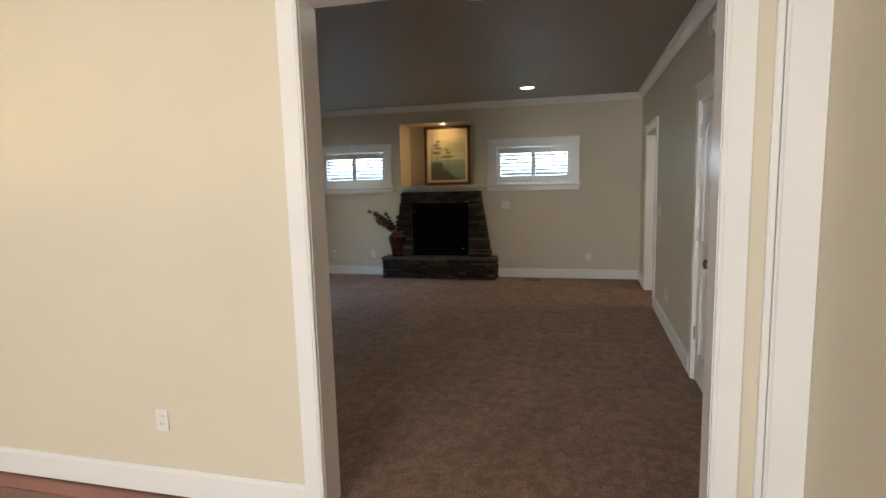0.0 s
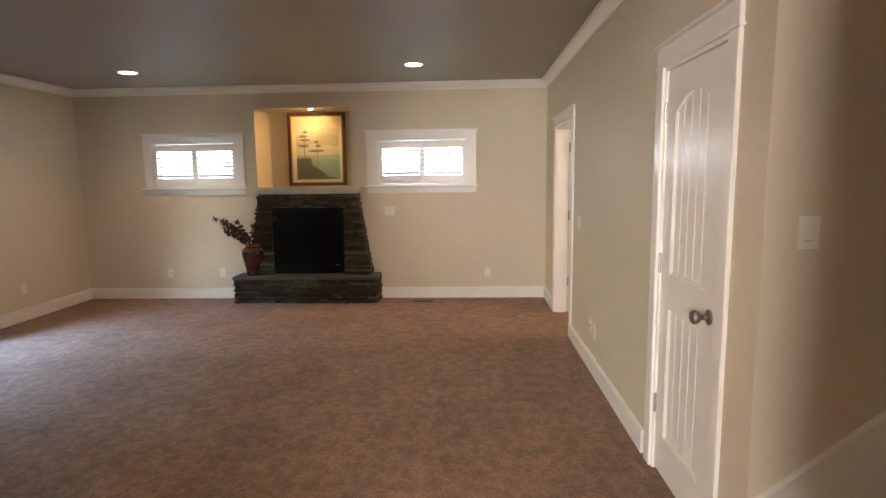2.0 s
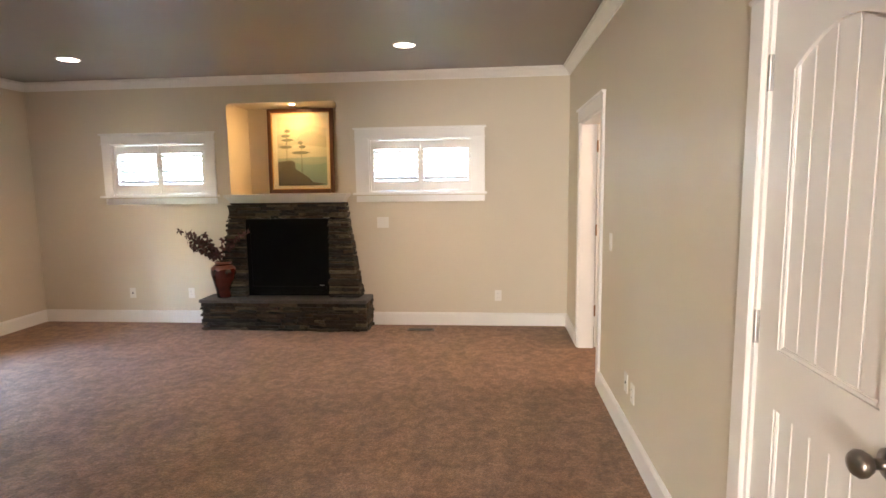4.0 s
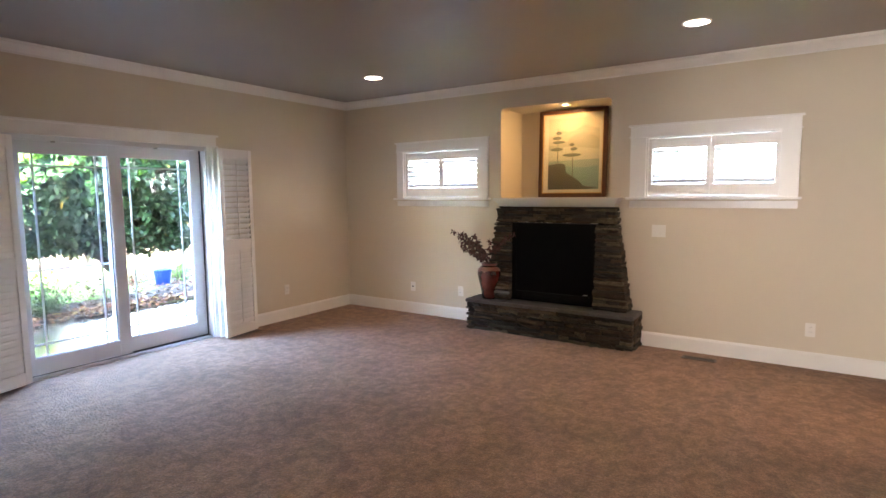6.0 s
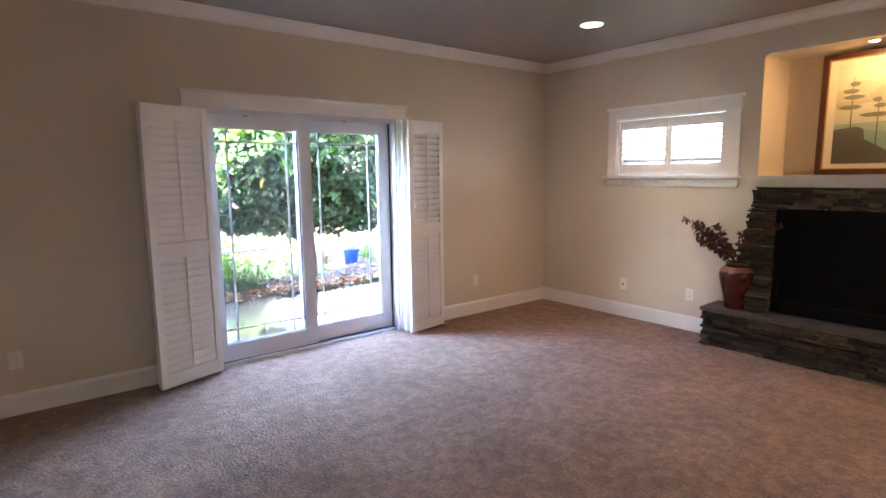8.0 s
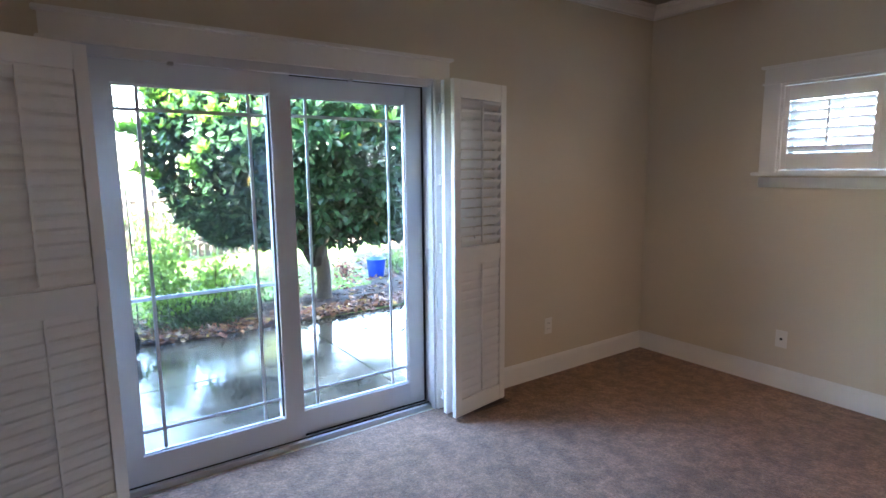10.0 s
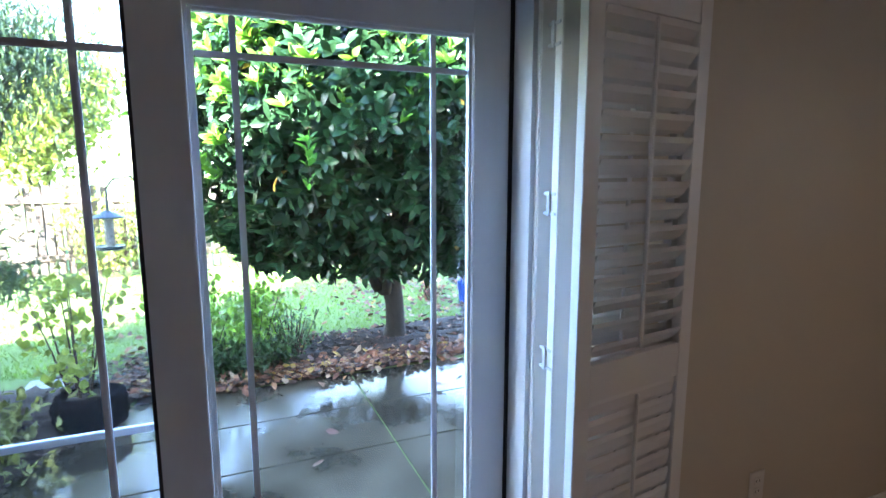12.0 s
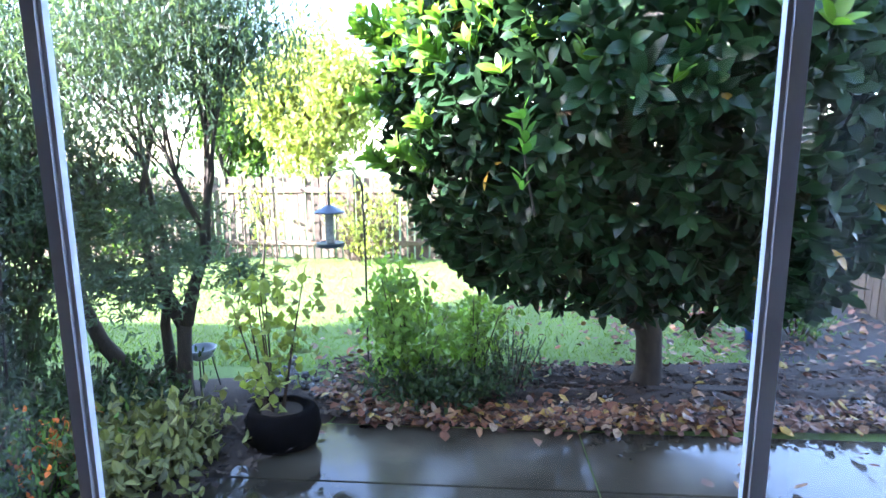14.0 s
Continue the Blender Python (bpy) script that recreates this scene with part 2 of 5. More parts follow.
WALL = mat("cream_wall_paint", (0.63, 0.56, 0.44), rough=0.5, vary=0.02, vary_scale=1.5, bump=0.12, bump_scale=180, spec=0.35)
HALL = mat("hall_wall_paint", (0.66, 0.60, 0.46), rough=0.55, vary=0.02, vary_scale=1.5, bump=0.12, bump_scale=180, spec=0.35)
CEIL = mat("ceiling_paint", (0.31, 0.275, 0.245), rough=0.48, vary=0.03, vary_scale=1.2, bump=0.10, bump_scale=120, spec=0.5)
TRIM = mat("white_trim_paint", (0.80, 0.78, 0.74), rough=0.28, vary=0.02, vary_scale=4, bump=0.05, bump_scale=90)
SHUT = mat("white_shutter_paint", (0.80, 0.77, 0.72), rough=0.35, vary=0.02, vary_scale=4)
VINYL = mat("white_vinyl", (0.62, 0.62, 0.63), rough=0.3, vary=0.02, vary_scale=5)
MUNTIN = mat("grey_white_muntin", (0.55, 0.56, 0.60), rough=0.4, vary=0.03, vary_scale=8)
PLATE = mat("white_plastic", (0.76, 0.73, 0.67), rough=0.35, vary=0.01)
DARK = mat("dark_slot", (0.02, 0.02, 0.02), rough=0.8)
CARPET = carpet_material()
WOOD = mat("red_brown_hardwood", (0.25, 0.07, 0.025), rough=0.3, vary=0.25, vary_scale=3, fine=0.2, fine_scale=40, stretch=(0.6, 6, 6), per="object", per_amount=0.3, coat=0.3)
SLATE = mat("ledge_stone", (0.90, 0.83, 0.74), rough=0.85, vary=0.25, vary_scale=9, fine=0.3, fine_scale=70, bump=1.0, bump_scale=45, spec=0.3)
ramp_by_piece(SLATE, [(0.050, 0.043, 0.033), (0.068, 0.048, 0.032), (0.037, 0.037, 0.033), (0.090, 0.072, 0.050), (0.026, 0.025, 0.022), (0.062, 0.060, 0.049), (0.042, 0.032, 0.023), (0.125, 0.108, 0.076), (0.034, 0.033, 0.029), (0.055, 0.041, 0.029)], "object")
CAP = mat("flagstone_cap", (0.075, 0.066, 0.058), rough=0.6, vary=0.3, vary_scale=6, fine=0.25, fine_scale=60, bump=0.8, bump_scale=30)
MORTAR = mat("dark_mortar", (0.010, 0.009, 0.008), rough=0.95, bump=0.5, bump_scale=60)
BLACK = mat("black_firebox", (0.004, 0.004, 0.004), rough=0.6, spec=0.08)
BLACKGLASS = mat("black_fireglass", (0.002, 0.002, 0.002), rough=0.3, spec=0.08)
GLAZE = mat("red_brown_glaze", (0.060, 0.011, 0.008), rough=0.25, vary=0.4, vary_scale=12, coat=0.3)
GLAZE2 = mat("tan_drip_glaze", (0.17, 0.055, 0.032), rough=0.3, vary=0.3, vary_scale=25, coat=0.3)
DRYLEAF = mat("dried_red_leaf", (0.07, 0.022, 0.018), rough=0.7, vary=0.3, vary_scale=30, per="island", per_amount=0.5)
TWIG = mat("twig_bark", (0.05, 0.03, 0.02), rough=0.9)
FRAMEWOOD = mat("walnut_frame", (0.075, 0.026, 0.011), rough=0.35, vary=0.25, vary_scale=14, stretch=(1, 1, 8))
GOLD = mat("gilt_lip", (0.45, 0.28, 0.08), rough=0.35, metal=0.6)
NICKEL = mat("brushed_pewter", (0.23, 0.20, 0.175), rough=0.28, metal=1.0, vary=0.1, vary_scale=40)
BRONZE = mat("copper_hinge", (0.33, 0.18, 0.09), rough=0.35, metal=0.9)
STEEL = mat("steel_hinge", (0.35, 0.34, 0.32), rough=0.35, metal=1.0)
GLASS = glass("window_glass")
PICGLASS = glass("picture_glass", rough=0.12)
SCREEN = mesh_screen("insect_screen")
# ---- large structure ----
XR, XL, YF, YB, ZC = 0.872, -5.03, 8.575, 2.535, 2.66   # right wall, left wall, fireplace wall, opening wall, ceiling
YH = 2.41                                              # hall face of the opening wall
OPX0, OPX1, OPZ = -1.068, 0.538, 2.28                    # the wide opening


def wall(name, boxes, material=WALL):
    bm = bmesh.new()
    for b in boxes:
        bm_box(bm, *b)
    return thing(name, bm, material, kind="structure")


# opening wall (hall on one side, room on the other)
wall("wall_south", [(XL - 0.2, OPX0 - 0.02, YH, YB, -0.05, ZC + 0.3), (OPX0 - 0.02, OPX1 + 0.02, YH, YB, OPZ + 0.02, ZC + 0.3),
                    (OPX1 + 0.02, 3.3, YH, YB, -0.05, ZC + 0.3)], HALL)
# right wall, with the doorway near the far end
D2Y0, D2Y1, DZ = 6.88, 7.82, 2.03
wall("wall_east", [(XR, XR + 0.13, 3.58, 3.87, 0, ZC + 0.3), (XR, XR + 0.13, 4.53, D2Y0, 0, ZC + 0.3), (XR, XR + 0.13, 3.87, 4.53, DZ, ZC + 0.3),
                   (XR, XR + 0.13, D2Y0, D2Y1, DZ, ZC + 0.3), (XR, XR + 0.13, D2Y1, YF + 0.01, 0, ZC + 0.3)])
wall("wall_stair", [(XR + 0.13, 3.3, 3.58, 3.71, 0, ZC + 0.3), (3.3, 3.45, YH, 3.71, 0, ZC + 0.3)])
WL = (-4.07, -3.00, 1.44, 1.985)     # left window opening: x0 x1 z0 z1
WR = (-1.20, -0.11, 1.44, 1.985)
NI = (-2.735, -1.535, 1.43, 2.39)   # niche
NY = 9.10
wall("wall_north", [
    (XL - 0.2, WL[0], YF, YF + 0.16, -0.1, ZC + 0.3), (WL[0], WL[1], YF, YF + 0.16, -0.1, WL[2]), (WL[0], WL[1], YF, YF + 0.16, WL[3], ZC + 0.3),
    (WL[1], NI[0], YF, YF + 0.16, -0.1, ZC + 0.3), (NI[0], NI[1], YF, YF + 0.16, -0.1, NI[2] - 0.05), (NI[0], NI[1], YF, YF + 0.16, NI[3], ZC + 0.3),
    (NI[1], WR[0], YF, YF + 0.16, -0.1, ZC + 0.3), (WR[0], WR[1], YF, YF + 0.16, -0.1, WR[2]), (WR[0], WR[1], YF, YF + 0.16, WR[3], ZC + 0.3),
    (WR[1], 3.45, YF, YF + 0.16, -0.1, ZC + 0.3)])
bm = bmesh.new()
bm_box(bm, NI[0] - 0.1, NI[1] + 0.1, NY, NY + 0.1, 1.2, 2.6)
bm_box(bm, NI[0] - 0.1, NI[0], YF + 0.16, NY, 1.2, 2.6)
bm_box(bm, NI[1], NI[1] + 0.1, YF + 0.16, NY, 1.2, 2.6)
bm_box(bm, NI[0], NI[1], YF + 0.16, NY, NI[3], 2.6)
bm_box(bm, NI[0], NI[1], YF, NY, NI[2] - 0.05, NI[2] - 0.012)
for x, s in ((NI[0], 1), (NI[1], -1)):      # eased upper corners
    r = 0.045
    arc = [(x + s * (r - r * math.cos(a)), NI[3] - r + r * math.sin(a)) for a in [i * math.pi / 2 / 6 for i in range(7)]]
    bm_prism(bm, [(x, NI[3])] + arc[::-1], "y", YF + 0.001, YF + 0.158)
thing("niche_wall", bm, WALL, kind="structure")
# left wall with the patio door's opening
SDY0, SDY1, SDZ = 4.83, 6.541, 1.975
wall("wall_west", [(XL - 0.2, XL, YB - 0.2, SDY0, -0.3, ZC + 0.3), (XL - 0.2, XL, SDY1, YF + 0.16, -0.3, ZC + 0.3), (XL - 0.2, XL, SDY0, SDY1, SDZ, ZC + 0.3),
                   (XL - 0.2, XL - 0.005, SDY0, SDY1, -0.3, -0.005)])
bm = bmesh.new()
bm_box(bm, XL - 0.2, 3.45, YB, YF + 0.16, ZC, ZC + 0.12)
thing("ceiling", bm, CEIL, kind="structure")
bm = bmesh.new()
bm_box(bm, XL, 3.3, YB, YF, -0.06, 0)
bm_box(bm, OPX0, OPX1, YB - 0.03, YB, -0.06, 0)
thing("floor_carpet", bm, CARPET, kind="structure")
# hall
bm = bmesh.new()
bm_box(bm, -4.4, 3.3, -3.6, YB - 0.03, -0.08, -0.006)
hall_floor = thing("floor_hall", bm, WOOD, kind="structure")
wall("wall_hall_west", [(-4.5, -4.4, -3.6, YH, -0.05, ZC + 0.3)], HALL)
wall("wall_hall_east", [(0.86, 1.05, -3.6, YH, -0.05, ZC + 0.3)], HALL)
wall("wall_hall_south", [(-4.5, -3.4, -3.7, -3.6, -0.05, ZC + 0.3), (-0.4, 1.05, -3.7, -3.6, -0.05, ZC + 0.3), (-3.4, -0.4, -3.7, -3.6, -0.05, 0.6), (-3.4, -0.4, -3.7, -3.6, 2.3, ZC + 0.3)], HALL)
bm = bmesh.new()
bm_box(bm, -4.5, 3.45, -3.7, YH, ZC, ZC + 0.12)
thing("ceiling_hall", bm, CEIL, kind="structure")
# room beyond the far doorway
wall("wall_side_room", [(3.3, 3.45, 3.71, YF, 0, ZC + 0.3), (XR + 0.13, 3.3, 5.2, 5.3, 0, ZC + 0.3)])
# upper storey and roof close the house above
wall("wall_upper", [(XL - 0.2, XL - 0.05, -14, YF + 0.16, ZC + 0.3, 2.975), (XL - 0.2, XL - 0.05, -14, YB - 0.2, -0.3, ZC + 0.3),
                    (XL - 0.05, 5.0, YF + 0.01, YF + 0.16, ZC + 0.3, 2.975), (5.0, 5.15, -14, YF + 0.16, -0.3, 2.975), (3.45, 5.0, YF + 0.01, YF + 0.16, -0.3, ZC + 0.3), (XL - 0.05, 5.0, -14.15, -14, -0.3, 2.975)])
bm = bmesh.new()
bm_box(bm, XL - 0.46, 5.6, -14.6, YF + 0.6, 2.98, 3.04)
thing("roof", bm, mat("roof_shingle", (0.12, 0.11, 0.10), rough=0.9, vary=0.2), kind="structure")


def crown(name, pts_axis, a, b, wall_at, side):
    """Crown moulding: a stepped cove along one axis."""
    prof = [(0, 0), (0, -0.105), (0.012, -0.105), (0.012, -0.09), (0.022, -0.078), (0.05, -0.042), (0.072, -0.026), (0.072, -0.014), (0.088, -0.014), (0.088, 0)]
    bm = bmesh.new()
    bm_prism(bm, [(wall_at + side * u * 0.9, ZC + v * 0.84) for u, v in prof], pts_axis, a, b)
    return thing(name, bm, TRIM, kind="structure")


crown("trim_crown_north", "x", XL, XR, YF, -1)
crown("trim_crown_south", "x", XL, XR, YB, 1)
crown("trim_crown_west", "y", YB, YF, XL, 1)
crown("trim_crown_east", "y", 3.58, YF, XR, -1)


def baseboard(name, axis, a, b, at, side):
    prof = [(0, 0), (0.018, 0), (0.018, 0.118), (0.013, 0.128), (0.008, 0.138), (0, 0.138)]
    bm = bmesh.new()
    bm_prism(bm, [(at + side * u, v) for u, v in prof], axis, a, b)
    return thing(name, bm, TRIM, kind="structure")


baseboard("baseboard_north_left", "x", XL, -2.97, YF, -1)
baseboard("baseboard_north_right", "x", -1.21, XR, YF, -1)
baseboard("baseboard_west_near", "y", YB, 4.735, XL, 1)
baseboard("baseboard_west_far", "y", 6.635, YF - 0.018, XL, 1)
baseboard("baseboard_east_near", "y", 3.58, 3.782, XR, -1)
baseboard("baseboard_east_mid", "y", 4.66, 6.79, XR, -1)
baseboard("baseboard_east_far", "y", 7.93, YF - 0.018, XR, -1)
baseboard("baseboard_south_room", "x", XL, OPX0 - 0.1, YB, 1)
baseboard("baseboard_hall", "x", -4.4, OPX0 - 0.1, YH, -1)
baseboard("baseboard_hall_strip", "x", OPX1 + 0.1, 0.695, YH, -1)
baseboard("baseboard_side_room", "x", XR + 0.13, 3.3, YF, -1)

# casing and jambs of the wide opening
bm = bmesh.new()
bm_box(bm, OPX0 - 0.02, OPX0, YH - 0.004, YB + 0.004, -0.004, OPZ)
bm_box(bm, OPX1, OPX1 + 0.02, YH - 0.004, YB + 0.004, -0.004, OPZ)
bm_box(bm, OPX0 - 0.02, OPX1 + 0.02, YH - 0.004, YB + 0.004, OPZ, OPZ + 0.02)
thing("trim_opening_jamb", bm, TRIM, kind="structure")
bm = bmesh.new()
for y0, y1, yb0, yb1 in ((YH - 0.02, YH, YH - 0.026, YH - 0.001), (YB, YB + 0.02, YB + 0.001, YB + 0.026)):
    bm_box(bm, OPX0 - 0.10, OPX0 - 0.017, y0, y1, 0.0, OPZ + 0.003, 0.003)
    bm_box(bm, OPX1 + 0.017, OPX1 + 0.10, y0, y1, 0.0, OPZ + 0.003, 0.003)
    bm_box(bm, OPX0 - 0.016, OPX0 - 0.003, yb0, yb1, 0.0, OPZ, 0.004)
    bm_box(bm, OPX1 + 0.003, OPX1 + 0.016, yb0, yb1, 0.0, OPZ, 0.004)
    bm_box(bm, OPX0 - 0.12, OPX1 + 0.12, y0, y1, OPZ + 0.004, OPZ + 0.12, 0.003)
thing("trim_opening_casing", bm, TRIM, kind="structure")
# second cased edge beside the opening, at the hall's corner
bm = bmesh.new()
bm_box(bm, 0.695, 0.719, YH - 0.022, YH, -0.006, 2.28, 0.004)
bm_box(bm, 0.722, 0.732, YH - 0.030, YH - 0.001, -0.006, 2.28, 0.004)
bm_box(bm, 0.735, 0.859, YH - 0.018, YH, -0.006, 2.28, 0.003)
thing("trim_hall_casing", bm, TRIM, kind="structure")


def door_casing(name, y0, y1, w=0.085):
    """Craftsman casing on the right wall round an opening from y0 to y1."""
    bm = bmesh.new()
    for a, b in ((y0 - w, y0), (y1, y1 + w)):
        bm_box(bm, XR - 0.018, XR, a, b, 0, DZ, 0.003)
    bm_box(bm, XR - 0.022, XR, y0 - w - 0.012, y1 + w + 0.012, DZ, DZ + 0.014, 0.003)
    bm_box(bm, XR - 0.018, XR, y0 - w, y1 + w, DZ + 0.014, DZ + 0.098, 0.002)
    bm_box(bm, XR - 0.034, XR, y0 - w - 0.018, y1 + w + 0.018, DZ + 0.098, DZ + 0.116, 0.003)
    return thing(name, bm, TRIM, kind="structure")


def jambs(name, y0, y1):
    bm = bmesh.new()
    bm_box(bm, XR - 0.004, XR + 0.134, y0 - 0.002, y0 + 0.018, 0, DZ)
    bm_box(bm, XR - 0.004, XR + 0.134, y1 - 0.018, y1 + 0.002, 0, DZ)
    bm_box(bm, XR - 0.004, XR + 0.134, y0 + 0.018, y1 - 0.018, DZ - 0.018, DZ)
    return thing(name, bm, TRIM, kind="structure")


door_casing("trim_closet_casing", 3.87, 4.53)
door_casing("trim_doorway_casing", D2Y0, D2Y1)
jambs("trim_closet_jamb", 3.87, 4.53)
jambs("trim_doorway_jamb", D2Y0, D2Y1)

# stairs: carpeted steps that rise away from the room, and the white skirt board
for i in range(5):
    bm = bmesh.new()
    x0 = XR + 0.02 + 0.245 * i
    bm_box(bm, x0, XR + 0.02 + 0.245 * (i + 1) if i < 4 else 3.3, YB, 3.555, 0.0, 0.205 + 0.2 * i, 0.012)
    thing("stair_step", bm, CARPET, "brown carpeted stair step with rounded nosing", "stair step", "steps of the staircase")
bm = bmesh.new()
bm_prism(bm, [(XR + 0.003, 0), (XR + 0.003, 0.375), (XR + 0.003 + 0.22, 0.55), (XR + 1.9, 1.88), (XR + 1.9, 0)], "y", 3.558, 3.58)
thing("trim_stair_skirt", bm, TRIM, kind="structure")
bm = bmesh.new()
bm_prism(bm, [(XR - 0.001, 0.376), (XR + 1.9, 1.88), (XR + 1.9, 1.895), (XR - 0.001, 0.392)], "y", 3.552, 3.58)
thing("trim_stair_cap", bm, TRIM, kind="structure")

# ---- lamps of the room ----
def can_light(x, y, power=0.58):
    e = empty("recessed_light", Matrix.Translation((x, y, ZC)), "round recessed ceiling light with white trim ring", "ceiling light", "recessed lights of the ceiling")
    bm = bmesh.new()
    n = 28
    prof = [(0.098, 0.0), (0.096, -0.006), (0.082, -0.008), (0.078, -0.003)]
    rings = [[bm.verts.new((r * math.cos(2 * math.pi * i / n), r * math.sin(2 * math.pi * i / n), z)) for i in range(n)] for r, z in prof]
    for a, b in zip(rings, rings[1:]):
        for i in range(n):
            bm.faces.new((a[i], a[(i + 1) % n], b[(i + 1) % n], b[i]))
    part("trim_ring", bm, TRIM, e, smooth=True)
    bm = bmesh.new()
    bm_lathe(bm, [(0.078, -0.0035), (0.074, -0.0005)], 28)
    part("lens", bm, LENS, e, "glowing frosted lens")
    la = bpy.data.lights.new("recessed_lamp", "SPOT")
    la.energy, la.color, la.shadow_soft_size, la.spot_size, la.spot_blend = power, (1.0, 0.75, 0.50), 0.06, radians(125), 0.8
    lo = new("recessed_lamp", la)
    lo.matrix_world = Matrix.Translation((x, y, ZC - 0.02))


LENS = emitter("lamp_lens", (1.0, 0.86, 0.68), 0.7)
can_light(-3.665, 7.56)
can_light(-0.63, 7.49)
can_light(-0.57, 3.78)

# puck light in the niche's top
e = empty("niche_light", Matrix.Translation((-2.06, 8.72, NI[3])), "small round accent light in the niche top", "accent light")
bm = bmesh.new()
bm_lathe(bm, [(0.036, -0.006), (0.040, 0.0)], 20)
part("housing", bm, TRIM, e)
bm = bmesh.new()
bm_lathe(bm, [(0.026, -0.009), (0.028, -0.0062)], 20)
part("lens", bm, emitter("accent_lens", (1.0, 0.72, 0.35), 0.5), e)
la = bpy.data.lights.new("niche_lamp", "AREA")
la.shape, la.size, la.energy, la.color = "DISK", 0.10, 0.095, (1.0, 0.60, 0.22)
lo = new("niche_lamp", la)
lo.matrix_world = look((-2.06, 8.70, NI[3] - 0.012), (-2.22, 8.66, 1.5))

# ---- doors ----
def panel_door(name, w, h, label, hinge_mat, knob=True):
    """A two-panel plank door in its own space: x across from the hinge, y thickness towards the viewer at -y, z up."""
    e = empty(name, Matrix.Identity(4), label, "door", kind="structure")
    t = 0.035
    bm = bmesh.new()
    st = 0.105
    bm_box(bm, 0, st, 0, t, 0, h)
    bm_box(bm, w - st, w, 0, t, 0, h)
    bm_box(bm, st, w - st, 0, t, 0, 0.20)
    bm_box(bm, st, w - st, 0, t, 0.86, 1.03)
    # arched top rail
    n = 10
    arc = [(st + (w - 2 * st) * i / n, h - 0.20 + 0.075 * math.sin(math.pi * i / n)) for i in range(n + 1)]
    bm_prism(bm, [(w - st, h), (st, h)] + arc, "y", 0, t)
    part("door_frame", bm, TRIM, e)
    for z0, z1 in ((0.20, 0.86), (1.03, h - 0.125)):
        k = 5
        pw = (w - 2 * st) / k
        for i in range(k):
            bm = bmesh.new()
            bm_box(bm, st + i * pw + 0.0015, st + (i + 1) * pw - 0.0015, 0.010, t - 0.010, z0, z1, 0.003)
            part("panel_plank", bm, TRIM, e)
        bm = bmesh.new()
        bm_box(bm, st, w - st, 0.015, t - 0.015, z0, z1)
        for a, b, c, d in ((st, st + 0.014, z0, z1 - (0.07 if z0 > 1 else 0)), (w - st - 0.014, w - st, z0, z1 - (0.07 if z0 > 1 else 0)), (st + 0.014, w - st - 0.014, z0, z0 + 0.014)):
            bm_box(bm, a, b, 0.003, t - 0.003, c, d, 0.003)
        part("panel_moulding", bm, TRIM, e)
    for z in (0.34, 1.07, 1.80):
        bm = bmesh.new()
        bm_box(bm, -0.012, 0.001, -0.006, 0.004, z - 0.05, z + 0.05, 0.002)
        bm_lathe(bm, [(0.006, 0), (0.006, 0.1)], 10, Matrix.Translation((-0.006, -0.008, z - 0.05)))
        part("hinge", bm, hinge_mat, e, "metal butt hinge")
    if knob:
        m = Matrix.Translation((w - 0.062, 0, 0.937)) @ pose(0, 0, 0, 90, 0, 0)
        bm = bmesh.new()
        bm_lathe(bm, [(0.032, 0.0), (0.032, 0.006), (0.026, 0.010), (0.012, 0.014), (0.011, 0.034), (0.020, 0.040), (0.028, 0.052), (0.029, 0.062), (0.022, 0.072), (0.008, 0.076)], 24, m)
        part("door_knob", bm, NICKEL, e, "brushed dark metal round door knob", smooth=True)
    return e


d = panel_door("door_1", 0.616, 1.99, "closed white two-panel plank closet door with arched top panel", STEEL)
d.matrix_world = Matrix.Translation((XR + 0.006, 4.508, 0.018)) @ Matrix(((0, 1, 0, 0), (-1, 0, 0, 0), (0, 0, 1, 0), (0, 0, 0, 1)))
d = panel_door("door_2", 0.88, 1.99, "open white panel door swung into the side room", BRONZE)
d.matrix_world = Matrix.Translation((XR + 0.14, D2Y1 - 0.045, 0.018)) @ pose(0, 0, 0, 0, 0, 3)

# ---- windows with plantation shutters on the fireplace wall ----
SLATS = {}


def slat_mesh(length, depth=0.058, thick=0.009):
    key = (round(length, 4), depth)
    if key not in SLATS:
        bm = bmesh.new()
        prof = [(-depth / 2, 0), (-depth / 4, -thick / 2), (depth / 4, -thick / 2), (depth / 2, 0), (depth / 4, thick / 2), (-depth / 4, thick / 2)]
        bm_prism(bm, prof, "x", -length / 2, length / 2)
        SLATS[key] = finish("slat", bm, SHUT)
    return SLATS[key]


